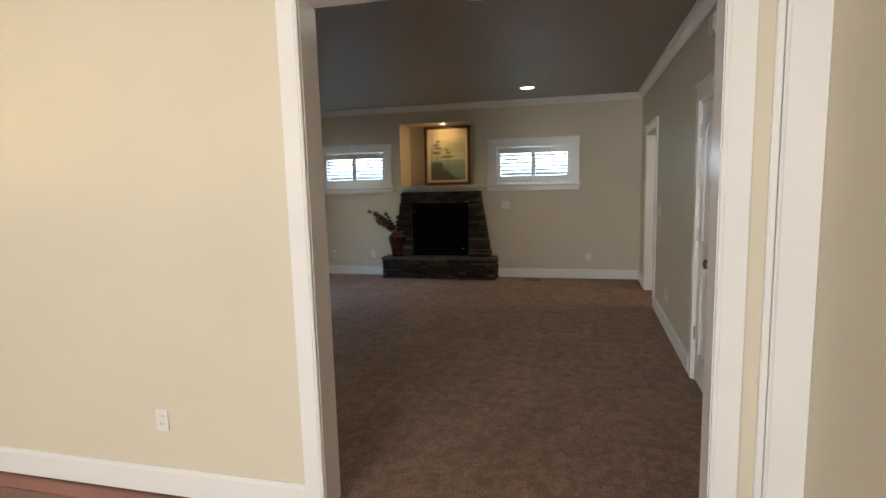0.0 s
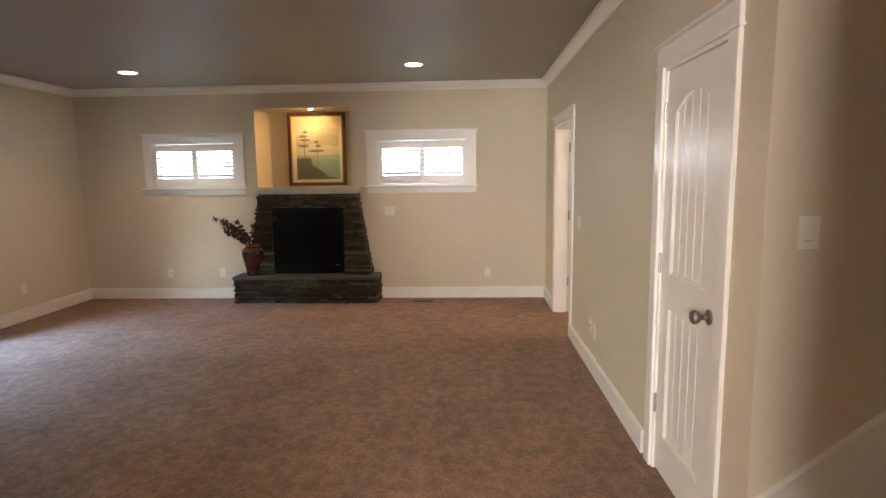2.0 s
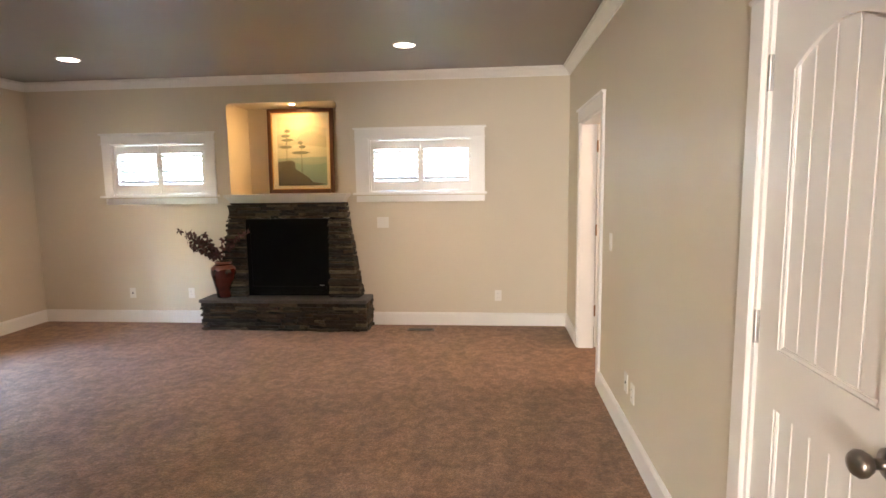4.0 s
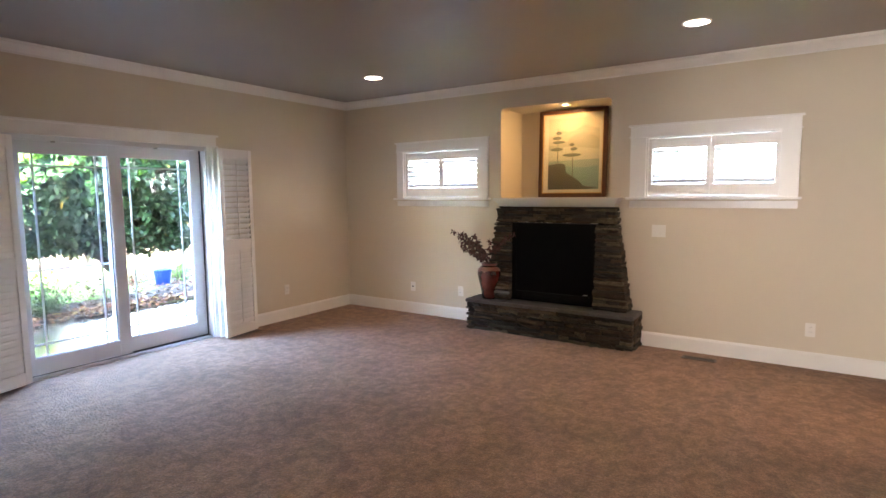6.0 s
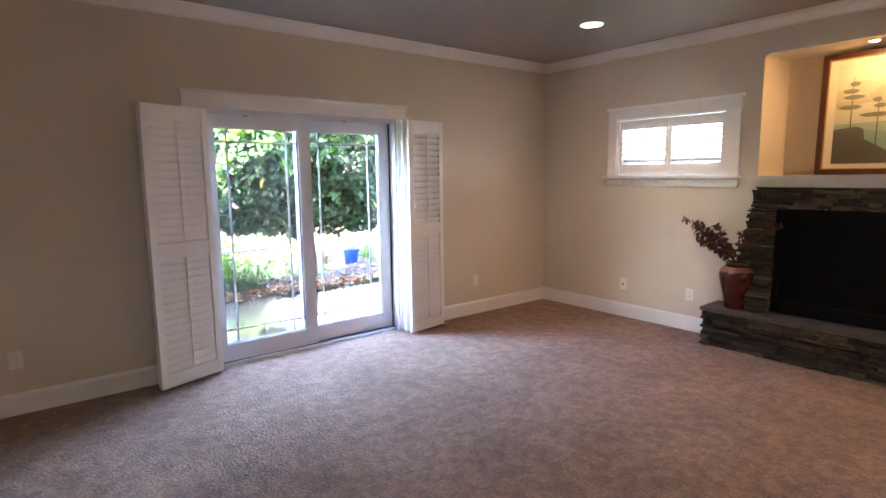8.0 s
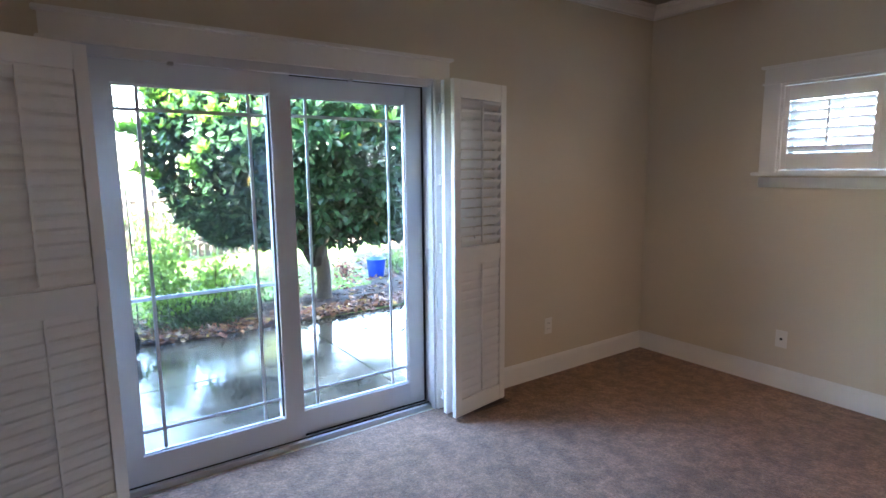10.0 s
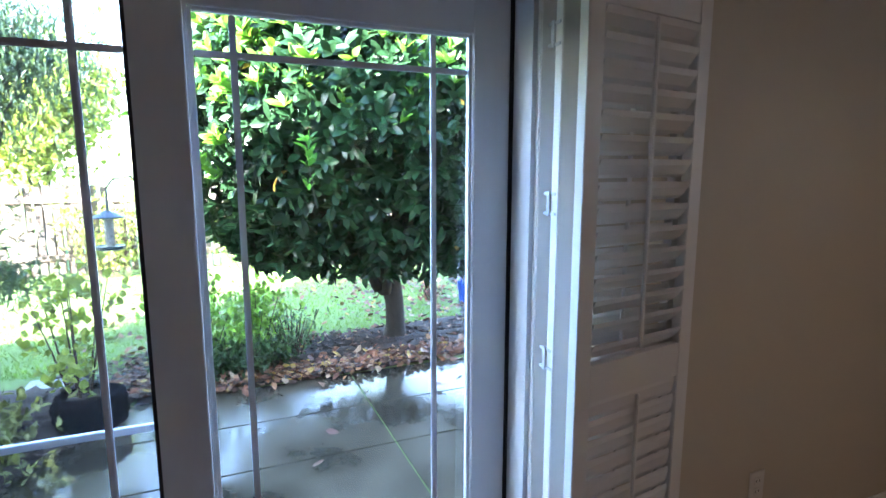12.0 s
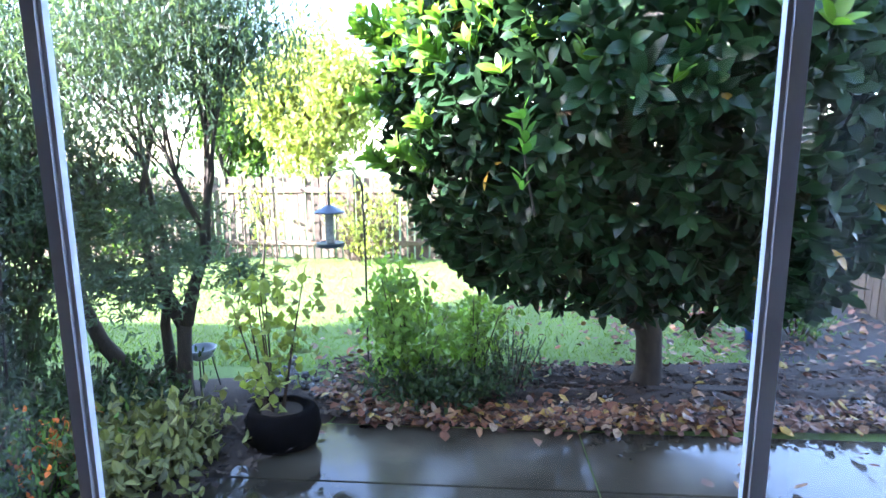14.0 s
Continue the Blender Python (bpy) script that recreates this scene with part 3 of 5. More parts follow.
def shutter_panel(name, parent, w, z0, z1, sections, tilt, label="", stile=0.045, t=0.028, rod_side=-1, m=None):
    """Shutter panel in the x-z plane from x=0 to w; sections: (z0, z1, tilt in degrees)."""
    rails = []
    prev = z0
    for a, b, _ in sections:
        rails.append((prev, a))
        prev = b
    rails.append((prev, z1))
    if name:
        bm = bmesh.new()
        bm_box(bm, 0, stile, -t / 2, t / 2, z0, z1, 0.002)
        bm_box(bm, w - stile, w, -t / 2, t / 2, z0, z1, 0.002)
        for a, b in rails:
            bm_box(bm, stile - 0.001, w - stile + 0.001, -t / 2 + 0.002, t / 2 - 0.002, a, b, 0.001)
        f = part(name, bm, SHUT, parent, label, m=m)
    else:
        f = parent
        for a, b in ((0, stile), (w - stile, w)):
            part("stile", bm_box(bmesh.new(), a, b, -t / 2, t / 2, z0, z1, 0.002), SHUT, f)
        for a, b in rails:
            part("rail", bm_box(bmesh.new(), stile, w - stile, -t / 2 + 0.002, t / 2 - 0.002, a, b, 0.001), SHUT, f)
    me = slat_mesh(w - 2 * stile - 0.004)
    for a, b, angle in sections:
        n = max(2, round((b - a) / 0.055))
        step = (b - a) / n
        for i in range(n):
            shared("slat", me, f, pose(w / 2, 0, a + step * (i + 0.5), angle, 0, 0))
        bm = bmesh.new()
        off = 0.034 if abs(angle) < 45 else 0.02
        bm_box(bm, w / 2 - 0.005, w / 2 + 0.005, rod_side * off - 0.005, rod_side * off + 0.005, a + 0.02, b - 0.01, 0.002)
        part("tilt_rod", bm, SHUT, f)
    return f


def shutter_window(name, x0, x1, z0, z1, ox0, ox1):
    e = empty(name, Matrix.Translation((0, YF, 0)), "white-cased high window with open plantation shutters", "window", kind="structure")
    bm = bmesh.new()
    bm_box(bm, ox0, x0, -0.02, 0, z0 - 0.012, z1, 0.003)
    bm_box(bm, x1, ox1, -0.02, 0, z0 - 0.012, z1, 0.003)
    bm_box(bm, ox0 - 0.012, ox1 + 0.012, -0.026, 0, z1, z1 + 0.013, 0.003)
    bm_box(bm, ox0, ox1, -0.02, 0, z1 + 0.013, z1 + 0.10, 0.002)
    bm_box(bm, ox0 - 0.018, ox1 + 0.018, -0.038, 0, z1 + 0.10, z1 + 0.118, 0.003)
    bm_box(bm, ox0, ox1, -0.014, 0, z0 - 0.110, z0 - 0.046, 0.003)
    part("window_casing", bm, TRIM, e)
    bm = bmesh.new()
    bm_box(bm, ox0 - 0.025, ox1 + 0.025, -0.075, 0.10, z0 - 0.034, z0 - 0.012, 0.004)
    part("window_sill", bm, TRIM, e)
    bm = bmesh.new()
    for a, b, c, d in ((x0 - 0.001, x0 + 0.016, z0 - 0.01, z1), (x1 - 0.016, x1 + 0.001, z0 - 0.01, z1), (x0 + 0.016, x1 - 0.016, z1 - 0.012, z1 + 0.001), (x0 + 0.016, x1 - 0.016, z0 - 0.012, z0)):
        bm_box(bm, a, b, -0.004, 0.155, c, d)
    part("window_jamb", bm, TRIM, e)
    w = (x1 - x0 - 0.036) / 2 - 0.001
    for i in range(2):
        m = Matrix.Translation((x0 + 0.018 + i * (w + 0.002), 0.022, 0))
        shutter_panel("shutter_panel", e, w, z0 + 0.006, z1 - 0.017, [(z0 + 0.105, z1 - 0.108, -38)], 0, m=m, stile=0.032)
    bm = bmesh.new()
    bm_box(bm, x0 + 0.016, x0 + 0.05, 0.11, 0.15, z0, z1 - 0.012)
    bm_box(bm, x1 - 0.05, x1 - 0.016, 0.11, 0.15, z0, z1 - 0.012)
    bm_box(bm, x0 + 0.05, x1 - 0.05, 0.11, 0.15, z1 - 0.046, z1 - 0.012)
    bm_box(bm, x0 + 0.05, x1 - 0.05, 0.11, 0.15, z0, z0 + 0.034)
    for x in (x0 + 0.30, (x0 + x1) / 2, x1 - 0.30):
        bm_box(bm, x - 0.009, x + 0.009, 0.124, 0.138, z0 + 0.034, z1 - 0.046)
    bm_box(bm, x0 + 0.05, x1 - 0.05, 0.125, 0.137, z1 - 0.15, z1 - 0.135)
    part("window_frame", bm, VINYL, e)
    bm = bmesh.new()
    bm_box(bm, x0 + 0.049, x1 - 0.049, 0.130, 0.132, z0 + 0.033, z1 - 0.045)
    p = part("pane", bm, GLASS, e, "clear glass pane")
    p.visible_shadow = False
    return e


shutter_window("window_1", *WL, -4.172, -2.885)
shutter_window("window_2", *WR, -1.345, 0.014)

# ---- sliding patio door ----
sd = empty("door_3", Matrix.Identity(4), "white two-panel sliding glass patio door with slim muntins", "patio door", kind="structure")
bm = bmesh.new()
bm_box(bm, XL, XL + 0.02, SDY0 - 0.09, SDY0 + 0.004, 0, SDZ - 0.006, 0.003)
bm_box(bm, XL, XL + 0.02, SDY1 - 0.004, SDY1 + 0.09, 0, SDZ - 0.006, 0.003)
bm_box(bm, XL, XL + 0.028, SDY0 - 0.115, SDY1 + 0.118, SDZ - 0.006, SDZ + 0.010, 0.004)
bm_box(bm, XL, XL + 0.02, SDY0 - 0.10, SDY1 + 0.103, SDZ + 0.010, SDZ + 0.098, 0.002)
bm_box(bm, XL, XL + 0.042, SDY0 - 0.118, SDY1 + 0.12, SDZ + 0.098, SDZ + 0.115, 0.003)
part("door_casing", bm, TRIM, sd)
bm = bmesh.new()
bm_box(bm, XL - 0.19, XL + 0.004, SDY0, SDY0 + 0.018, 0, SDZ)
bm_box(bm, XL - 0.19, XL + 0.004, SDY1 - 0.018, SDY1, 0, SDZ)
bm_box(bm, XL - 0.19, XL + 0.004, SDY0 + 0.018, SDY1 - 0.018, SDZ - 0.03, SDZ + 0.001)
bm_box(bm, XL - 0.19, XL - 0.03, SDY0 + 0.018, SDY1 - 0.018, -0.004, 0.022)
bm_box(bm, XL - 0.012, XL + 0.012, SDY0 + 0.03, SDY1 - 0.03, SDZ - 0.05, SDZ - 0.03, 0.002)
part("door_frame", bm, VINYL, sd)
bm = bmesh.new()
bm_box(bm, XL - 0.060, XL - 0.056, SDY0 + 0.02, SDY1 - 0.02, 0.021, 0.028)
bm_box(bm, XL - 0.090, XL - 0.085, 5.724, SDY1 - 0.02, 0.021, 0.032)
bm_box(bm, XL - 0.112, XL - 0.088, SDY1 - 0.026, SDY1 - 0.0175, 0.03, SDZ - 0.03)
bm_box(bm, XL - 0.099, XL - 0.092, 5.724, SDY1 - 0.02, SDZ - 0.042, SDZ - 0.0295)
part("weather_seal", bm, DARK, sd, "black rubber seal")


def glazed_panel(name, y0, y1, gy0, gy1, xa, xb, munt_y, munt_z, label, gasket=False):
    """A glazed panel between xa and xb (depth)."""
    gz0, gz1 = 0.165, 1.835
    bm = bmesh.new()
    bm_box(bm, xa, xb, y0, gy0, 0.03, 1.937, 0.003)
    bm_box(bm, xa, xb, gy1, y1, 0.03, 1.937, 0.003)
    bm_box(bm, xa, xb, gy0, gy1, gz1, 1.937, 0.002)
    bm_box(bm, xa, xb, gy0, gy1, 0.03, gz0, 0.002)
    p = part(name, bm, VINYL, sd, label)
    xm = xa + 0.010
    bm = bmesh.new()
    for a, b, c, d in ((gy0, gy0 + 0.008, gz0, gz1), (gy0 + 0.008, gy1 - 0.008, gz0, gz0 + 0.008), (gy0 + 0.008, gy1 - 0.008, gz1 - 0.008, gz1)):
        bm_box(bm, xm - 0.006, xm + 0.014, a, b, c, d, 0.002)
    if not gasket:
        bm_box(bm, xm - 0.006, xm + 0.014, gy1 - 0.008, gy1, gz0, gz1, 0.002)
    part("glazing_bead", bm, VINYL, p)
    if gasket:
        part("gasket", bm_box(bmesh.new(), xm + 0.002, xm + 0.005, gy1 - 0.010, gy1, gz0 + 0.008, gz1 - 0.008), DARK, p, "black glazing gasket")
    bm = bmesh.new()
    bm_box(bm, xm - 0.002, xm + 0.002, gy0 + 0.002, gy1 - 0.002, gz0 + 0.002, gz1 - 0.002)
    g = part("pane", bm, GLASS, p, "clear glass pane")
    g.visible_shadow = False
    for y in munt_y:
        bm = bmesh.new()
        bm_box(bm, xm - 0.006, xm + 0.006, y - 0.0075, y + 0.0075, gz0 + 0.008, gz1 - 0.008, 0.003)
        part("muntin", bm, MUNTIN, p)
    for z in munt_z:
        bm = bmesh.new()
        bm_box(bm, xm - 0.0052, xm + 0.0052, gy0 + 0.008, gy1 - 0.008, z - 0.0075, z + 0.0075, 0.003)
        part("muntin", bm, MUNTIN, p)
    return p


pl = glazed_panel("sliding_panel", 4.85, 5.722, 4.952, 5.618, XL - 0.089, XL - 0.055, (5.05, 5.52), (1.73, 0.27), "white sliding panel with muntin glass", True)
glazed_panel("fixed_panel", 5.65, 6.514, 5.73, 6.405, XL - 0.127, XL - 0.093, (5.82, 6.30), (1.74, 0.265), "white fixed panel with muntin glass")
bm = bmesh.new()
bm_box(bm, XL - 0.055, XL - 0.046, 4.87, 4.91, 0.96, 1.16, 0.004)
bm_box(bm, XL - 0.047, XL - 0.018, 4.882, 4.90, 0.98, 1.0, 0.003)
bm_box(bm, XL - 0.047, XL - 0.018, 4.882, 4.90, 1.12, 1.14, 0.003)
bm_box(bm, XL - 0.022, XL - 0.010, 4.880, 4.902, 0.98, 1.14, 0.005)
part("door_handle", bm, VINYL, pl, "white pull handle")
# screen door outside the sliding panel
sc = part("screen_panel", bm_box(bmesh.new(), XL - 0.192, XL - 0.178, 4.87, 4.92, 0.03, 1.93, 0.002), MUNTIN, sd, "sliding insect screen panel")
part("screen_stile", bm_box(bmesh.new(), XL - 0.192, XL - 0.178, 5.63, 5.66, 0.03, 1.93, 0.002), MUNTIN, sc)
for a, b, c, d in ((4.92, 5.63, 1.88, 1.93), (4.92, 5.63, 0.03, 0.10), (4.92, 5.63, 0.862, 0.880)):
    part("screen_rail", bm_box(bmesh.new(), XL - 0.192, XL - 0.178, a, b, c, d, 0.002), MUNTIN, sc)
part("screen_mesh", bm_box(bmesh.new(), XL - 0.186, XL - 0.185, 4.92, 5.63, 0.10, 1.88), SCREEN, sc, "fine grey insect mesh")


for y in (5.18, 6.02):
    part("track_clip", bm_box(bmesh.new(), XL - 0.016, XL + 0.016, y - 0.012, y + 0.012, SDZ - 0.060, SDZ - 0.046, 0.002), STEEL, sd)

# folding shutters at the patio door
def floor_shutter(name, ax, ay, bx, by, upper, label, rod=-1, lower=81):
    """A tall shutter panel that stands from (ax, ay) to (bx, by); its face looks along its local -y."""
    e = empty(name, Matrix.Translation((ax, ay, 0)) @ pose(0, 0, 0, 0, 0, math.degrees(math.atan2(by - ay, bx - ax))), label, "shutter", "folding shutters of the patio door")
    w = math.hypot(bx - ax, by - ay)
    shutter_panel("", e, w, 0.022, 1.948, [(0.118, 0.925, lower), (1.02, 1.85, upper)], 0, stile=0.05, rod_side=rod)
    return e, w


s1, w1 = floor_shutter("folding_shutter", -4.955, 4.872, -4.80, 4.42, 85, "tall white louvred shutter with closed slats beside the patio door", rod=1, lower=84)
s2, w2 = floor_shutter("folding_shutter", -4.975, 4.862, -4.862, 4.42, 81, "tall white louvred shutter folded against the wall", rod=1)
s3, w3 = floor_shutter("folding_shutter", -4.885, 6.955, -4.815, 6.52, 51, "tall white louvred shutter with open upper slats beside the door", rod=1)
s4, w4 = floor_shutter("folding_shutter", -4.925, 6.95, -4.90, 6.515, 51, "tall white louvred shutter folded against the wall", rod=1)
for e, w in ((s4, w4),):
    for z in (0.135, 0.564, 1.015, 1.406, 1.80):
        bm = bmesh.new()
        bm_box(bm, w - 0.001, w + 0.003, -0.040, 0.006, z - 0.028, z - 0.020, 0.001)
        bm_box(bm, w - 0.001, w + 0.003, -0.040, 0.006, z + 0.020, z + 0.028, 0.001)
        bm_box(bm, w - 0.001, w + 0.006, -0.024, -0.013, z - 0.03, z + 0.03, 0.001)
        part("hinge", bm, VINYL, e, "small white hinge")

# ---- fireplace ----
SY = YF - 0.02           # stone surround starts at the wall
fp = empty("fireplace", Matrix.Identity(4), "tapered dark ledge-stone fireplace surround with black firebox", "fireplace")
FX = -2.07               # its middle


def half_width(z):
    """Half the surround's width at height z."""
    return 0.775 - (z - 0.335) / (1.335 - 0.335) * 0.155


def front_y(z):
    return YF - 0.21 + (z - 0.335) / 1.0 * 0.075


bm = bmesh.new()
for s in (-1, 1):
    pts = [(FX + s * 0.46, 0.335), (FX + s * (half_width(0.335) - 0.02), 0.335), (FX + s * (half_width(1.34) - 0.02), 1.335), (FX + s * 0.46, 1.335)]
    k0 = [bm.verts.new((x, front_y(z) + 0.03, z)) for x, z in pts]
    k1 = [bm.verts.new((x, YF - 0.001, z)) for x, z in pts]
    bm.faces.new(k0), bm.faces.new(k1[::-1])
    for i in range(4):
        bm.faces.new((k0[i], k1[i], k1[(i + 1) % 4], k0[(i + 1) % 4]))
bm_box(bm, FX - 0.46, FX + 0.46, front_y(1.2) + 0.03, YF - 0.001, 1.175, 1.335)
part("backing", bm, MORTAR, fp)
bm = bmesh.new()
FBX0, FBX1, FBZ0, FBZ1 = -2.52, -1.62, 0.345, 1.165
fy = YF - 0.15
bm_box(bm, FBX0, FBX1, YF - 0.02, YF - 0.004, FBZ0, FBZ1)
for a, b, c, d in ((FBX0, FBX0 + 0.045, FBZ0, FBZ1), (FBX1 - 0.045, FBX1, FBZ0, FBZ1), (FBX0 + 0.045, FBX1 - 0.045, FBZ1 - 0.06, FBZ1), (FBX0 + 0.045, FBX1 - 0.045, FBZ0, FBZ0 + 0.10)):
    bm_box(bm, a, b, fy, YF - 0.02, c, d, 0.003)
fb = part("firebox", bm, BLACK, fp, "black metal gas firebox")
bm = bmesh.new()
bm_box(bm, FBX0 + 0.045, FBX1 - 0.045, fy + 0.012, fy + 0.018, FBZ0 + 0.10, FBZ1 - 0.06)
part("fireglass", bm, BLACKGLASS, fb, "dark glass front")
for i in range(5):
    part("grille_bar", bm_box(bmesh.new(), FBX0 + 0.06, FBX1 - 0.06, fy - 0.004, fy - 0.0005, FBZ0 + 0.012 + 0.016 * i, FBZ0 + 0.020 + 0.016 * i, 0.001), BLACK, fb)
part("badge", bm_box(bmesh.new(), FBX1 - 0.12, FBX1 - 0.075, fy + 0.006, fy + 0.0115, FBZ0 + 0.108, FBZ0 + 0.114), STEEL, fb)

mantel = empty("mantel_shelf", Matrix.Identity(4), "off-white stepped moulding mantel shelf above the stone fireplace", "mantel shelf")
bm = bmesh.new()
for hw, yf, z0, z1 in ((0.665, 0.185, 1.400, 1.425), (0.650, 0.170, 1.386, 1.400), (0.640, 0.160, 1.372, 1.386), (0.628, 0.148, 1.356, 1.372), (0.618, 0.138, 1.336, 1.356)):
    bm_box(bm, FX - hw, FX + hw, YF - yf, YF - 0.001, z0, z1, 0.004)
part("shelf", bm, mat("grey_white_mantel", (0.62, 0.60, 0.56), rough=0.4, vary=0.04, vary_scale=6), mantel)

hearth = empty("hearth", Matrix.Identity(4), "raised dark ledge-stone hearth with flagstone top", "hearth")
HX0, HX1, HY0 = -2.985, -1.205, 8.255
part("core", bm_box(bmesh.new(), HX0 + 0.03, HX1 - 0.03, HY0 + 0.03, YF - 0.001, 0.0, 0.296), MORTAR, hearth)
rs = random.Random(7)
x = HX0 - 0.012
cuts = [-2.56, -2.12, -1.60, HX1 + 0.012]
for c in cuts:
    bm = bmesh.new()
    bm_box(bm, x + 0.002, c - 0.002, HY0 - 0.02 + rs.uniform(-0.004, 0.004), YF - 0.002, 0.298, 0.336 + rs.uniform(-0.003, 0.001), 0.006)
    part("cap_slab", bm, CAP, hearth)
    x = c


def stone_block(parent, x0, x1, y0, y1, z0, z1, rnd):
    """A rough ledge stone."""
    bm = bmesh.new()
    bmesh.ops.create_cube(bm, size=1.0)
    bmesh.ops.subdivide_edges(bm, edges=[e for e in bm.edges if abs((e.verts[0].co - e.verts[1].co).x) > 0.5], cuts=2)
    j = 0.009
    for v in bm.verts:
        v.co = Vector(((x0 + x1) / 2 + v.co.x * (x1 - x0) + rnd.uniform(-j, j) * 0.7, (y0 + y1) / 2 + v.co.y * (y1 - y0) + (rnd.uniform(-j, j) * 1.6 if v.co.y < 0 else 0), (z0 + z1) / 2 + v.co.z * (z1 - z0) + rnd.uniform(-j, j) * 0.6))
    return part("stone", bm, SLATE, parent)


def courses(z0, z1, rnd, lo=0.026, hi=0.062):
    out, z = [], z0
    while z < z1 - 0.012:
        h = rnd.uniform(lo, hi)
        if z1 - z - h < lo:
            h = z1 - z
        out.append((z, z + h))
        z += h
    return out

# ---- vase with dried branches ----
vase = empty("vase", Matrix.Translation((-2.775, 8.39, 0.336)) @ Matrix.Diagonal((1.06, 1.06, 1.0, 1)), "tall red-brown glazed ceramic vase with drip glaze, on the stone hearth", "vase")
bm = bmesh.new()
bm_lathe(bm, [(0.072, 0.0), (0.078, 0.012), (0.086, 0.08), (0.105, 0.17), (0.122, 0.245), (0.125, 0.285), (0.113, 0.325), (0.088, 0.350), (0.076, 0.362)], 32)
part("body", bm, GLAZE, vase, smooth=True)
bm = bmesh.new()
bm_lathe(bm, [(0.0755, 0.359), (0.082, 0.372), (0.085, 0.382), (0.078, 0.388), (0.066, 0.380), (0.062, 0.362)], 32)
part("rim", bm, GLAZE2, vase, "tan glazed rim", smooth=True)
bm = bmesh.new()
n = 32
rows_ = []
for k, (r, z) in enumerate([(0.0895, 0.351), (0.1145, 0.326), (0.1262, 0.292)]):
    row = []
    for i in range(n):
        a = 2 * math.pi * i / n
        dz = 0 if k < 2 else -0.035 * max(0, math.sin(a * 3 + 0.6)) ** 2 + 0.02
        rr = r + (0.0 if k < 2 else -0.003)
        row.append(bm.verts.new((rr * math.cos(a), rr * math.sin(a), z + dz)))
    rows_.append(row)
for a_, b_ in zip(rows_, rows_[1:]):
    for i in range(n):
        bm.faces.new((a_[i], a_[(i + 1) % n], b_[(i + 1) % n], b_[i]))
part("drip_glaze", bm, GLAZE2, vase, "pinkish drip glaze band", smooth=True)

br = empty("dried_branches", Matrix.Translation((-2.775, 8.40, 0.70)), "dried branches with dark red leaves in the ceramic vase", "dried branches")
rb = random.Random(11)
bm = bmesh.new()
lv, lf = [], []
tips = [(-0.42, -0.10, 0.36), (-0.36, 0.02, 0.33), (-0.30, -0.08, 0.28), (-0.22, 0.04, 0.22), (0.34, -0.10, 0.36), (0.22, -0.06, 0.30), (-0.10, -0.05, 0.20), (0.10, 0.0, 0.26), (-0.26, -0.14, 0.18), (-0.16, -0.10, 0.33), (0.06, -0.12, 0.30), (-0.34, -0.12, 0.24)]
for tx, ty, tz in tips:
    pts = []
    for i in range(7):
        s = i / 6
        pts.append(Vector((tx * s ** 1.25 + rb.uniform(-.008, .008), ty * s + rb.uniform(-.008, .008), -0.05 + (tz + 0.05) * s ** 0.8)))
    bm_tube(bm, pts, [0.004 - 0.0005 * i for i in range(7)], 5)
    dense = 27 if abs(tx) > 0.2 else 15
    for i in range(dense):
        s = rb.uniform(0.35, 1.0) * 5.99
        if tx > 0 and s < 3.5 and rb.random() < 0.6:
            continue
        k = int(s)
        p = pts[k].lerp(pts[k + 1], s - k)
        for _ in range(2):
            q = Euler((rb.uniform(0, 6.28), rb.uniform(-1.2, 1.2), rb.uniform(0, 6.28))).to_matrix().to_4x4()
            leaf_mesh(lv, lf, Matrix.Translation(p) @ q, rb.uniform(0.032, 0.050), rb.uniform(0.022, 0.034), 0.3, 0.2)
part("twigs", bm, TWIG, br)
shared("leaves", pydata("leaves", lv, lf, DRYLEAF), br, Matrix.Identity(4))

# ---- framed print in the niche ----
PY = 8.93
px0, px1, pz0, pz1 = -2.44, -1.68, 1.427, 2.37
pic = empty("framed_picture", Matrix.Translation((px0, PY, pz0)) @ pose(0, 0, 0, -2.0, 0, 0), "walnut-framed landscape print with cream mat, standing on the mantel", "picture")
W, H = px1 - px0, pz1 - pz0
bm = bmesh.new()
fwid = 0.042
for a, b, c, d in ((0, fwid, 0, H), (W - fwid, W, 0, H), (fwid, W - fwid, 0, fwid), (fwid, W - fwid, H - fwid, H)):
    bm_box(bm, a, b, -0.028, 0.012, c, d, 0.006)
part("frame", bm, FRAMEWOOD, pic)
bm = bmesh.new()
for a, b, c, d in ((fwid, fwid + 0.008, fwid, H - fwid), (W - fwid - 0.008, W - fwid, fwid, H - fwid), (fwid + 0.008, W - fwid - 0.008, fwid, fwid + 0.008), (fwid + 0.008, W - fwid - 0.008, H - fwid - 0.008, H - fwid)):
    bm_box(bm, a, b, -0.020, 0.0, c, d, 0.002)
part("inner_lip", bm, GOLD, pic, "thin gilt inner lip")
part("mat_board", bm_box(bmesh.new(), fwid, W - fwid, -0.002, 0.010, fwid, H - fwid), mat("cream_mat", (0.66, 0.58, 0.42), rough=0.9, vary=0.03), pic, "cream mat board")
part("backing_board", bm_box(bmesh.new(), 0.01, W - 0.01, 0.0125, 0.016, 0.01, H - 0.01), mat("brown_card", (0.2, 0.13, 0.08), rough=0.9), pic)
ix0, ix1, iz0, iz1 = 0.105, W - 0.085, 0.085, H - 0.09
IW, IH = ix1 - ix0, iz1 - iz0


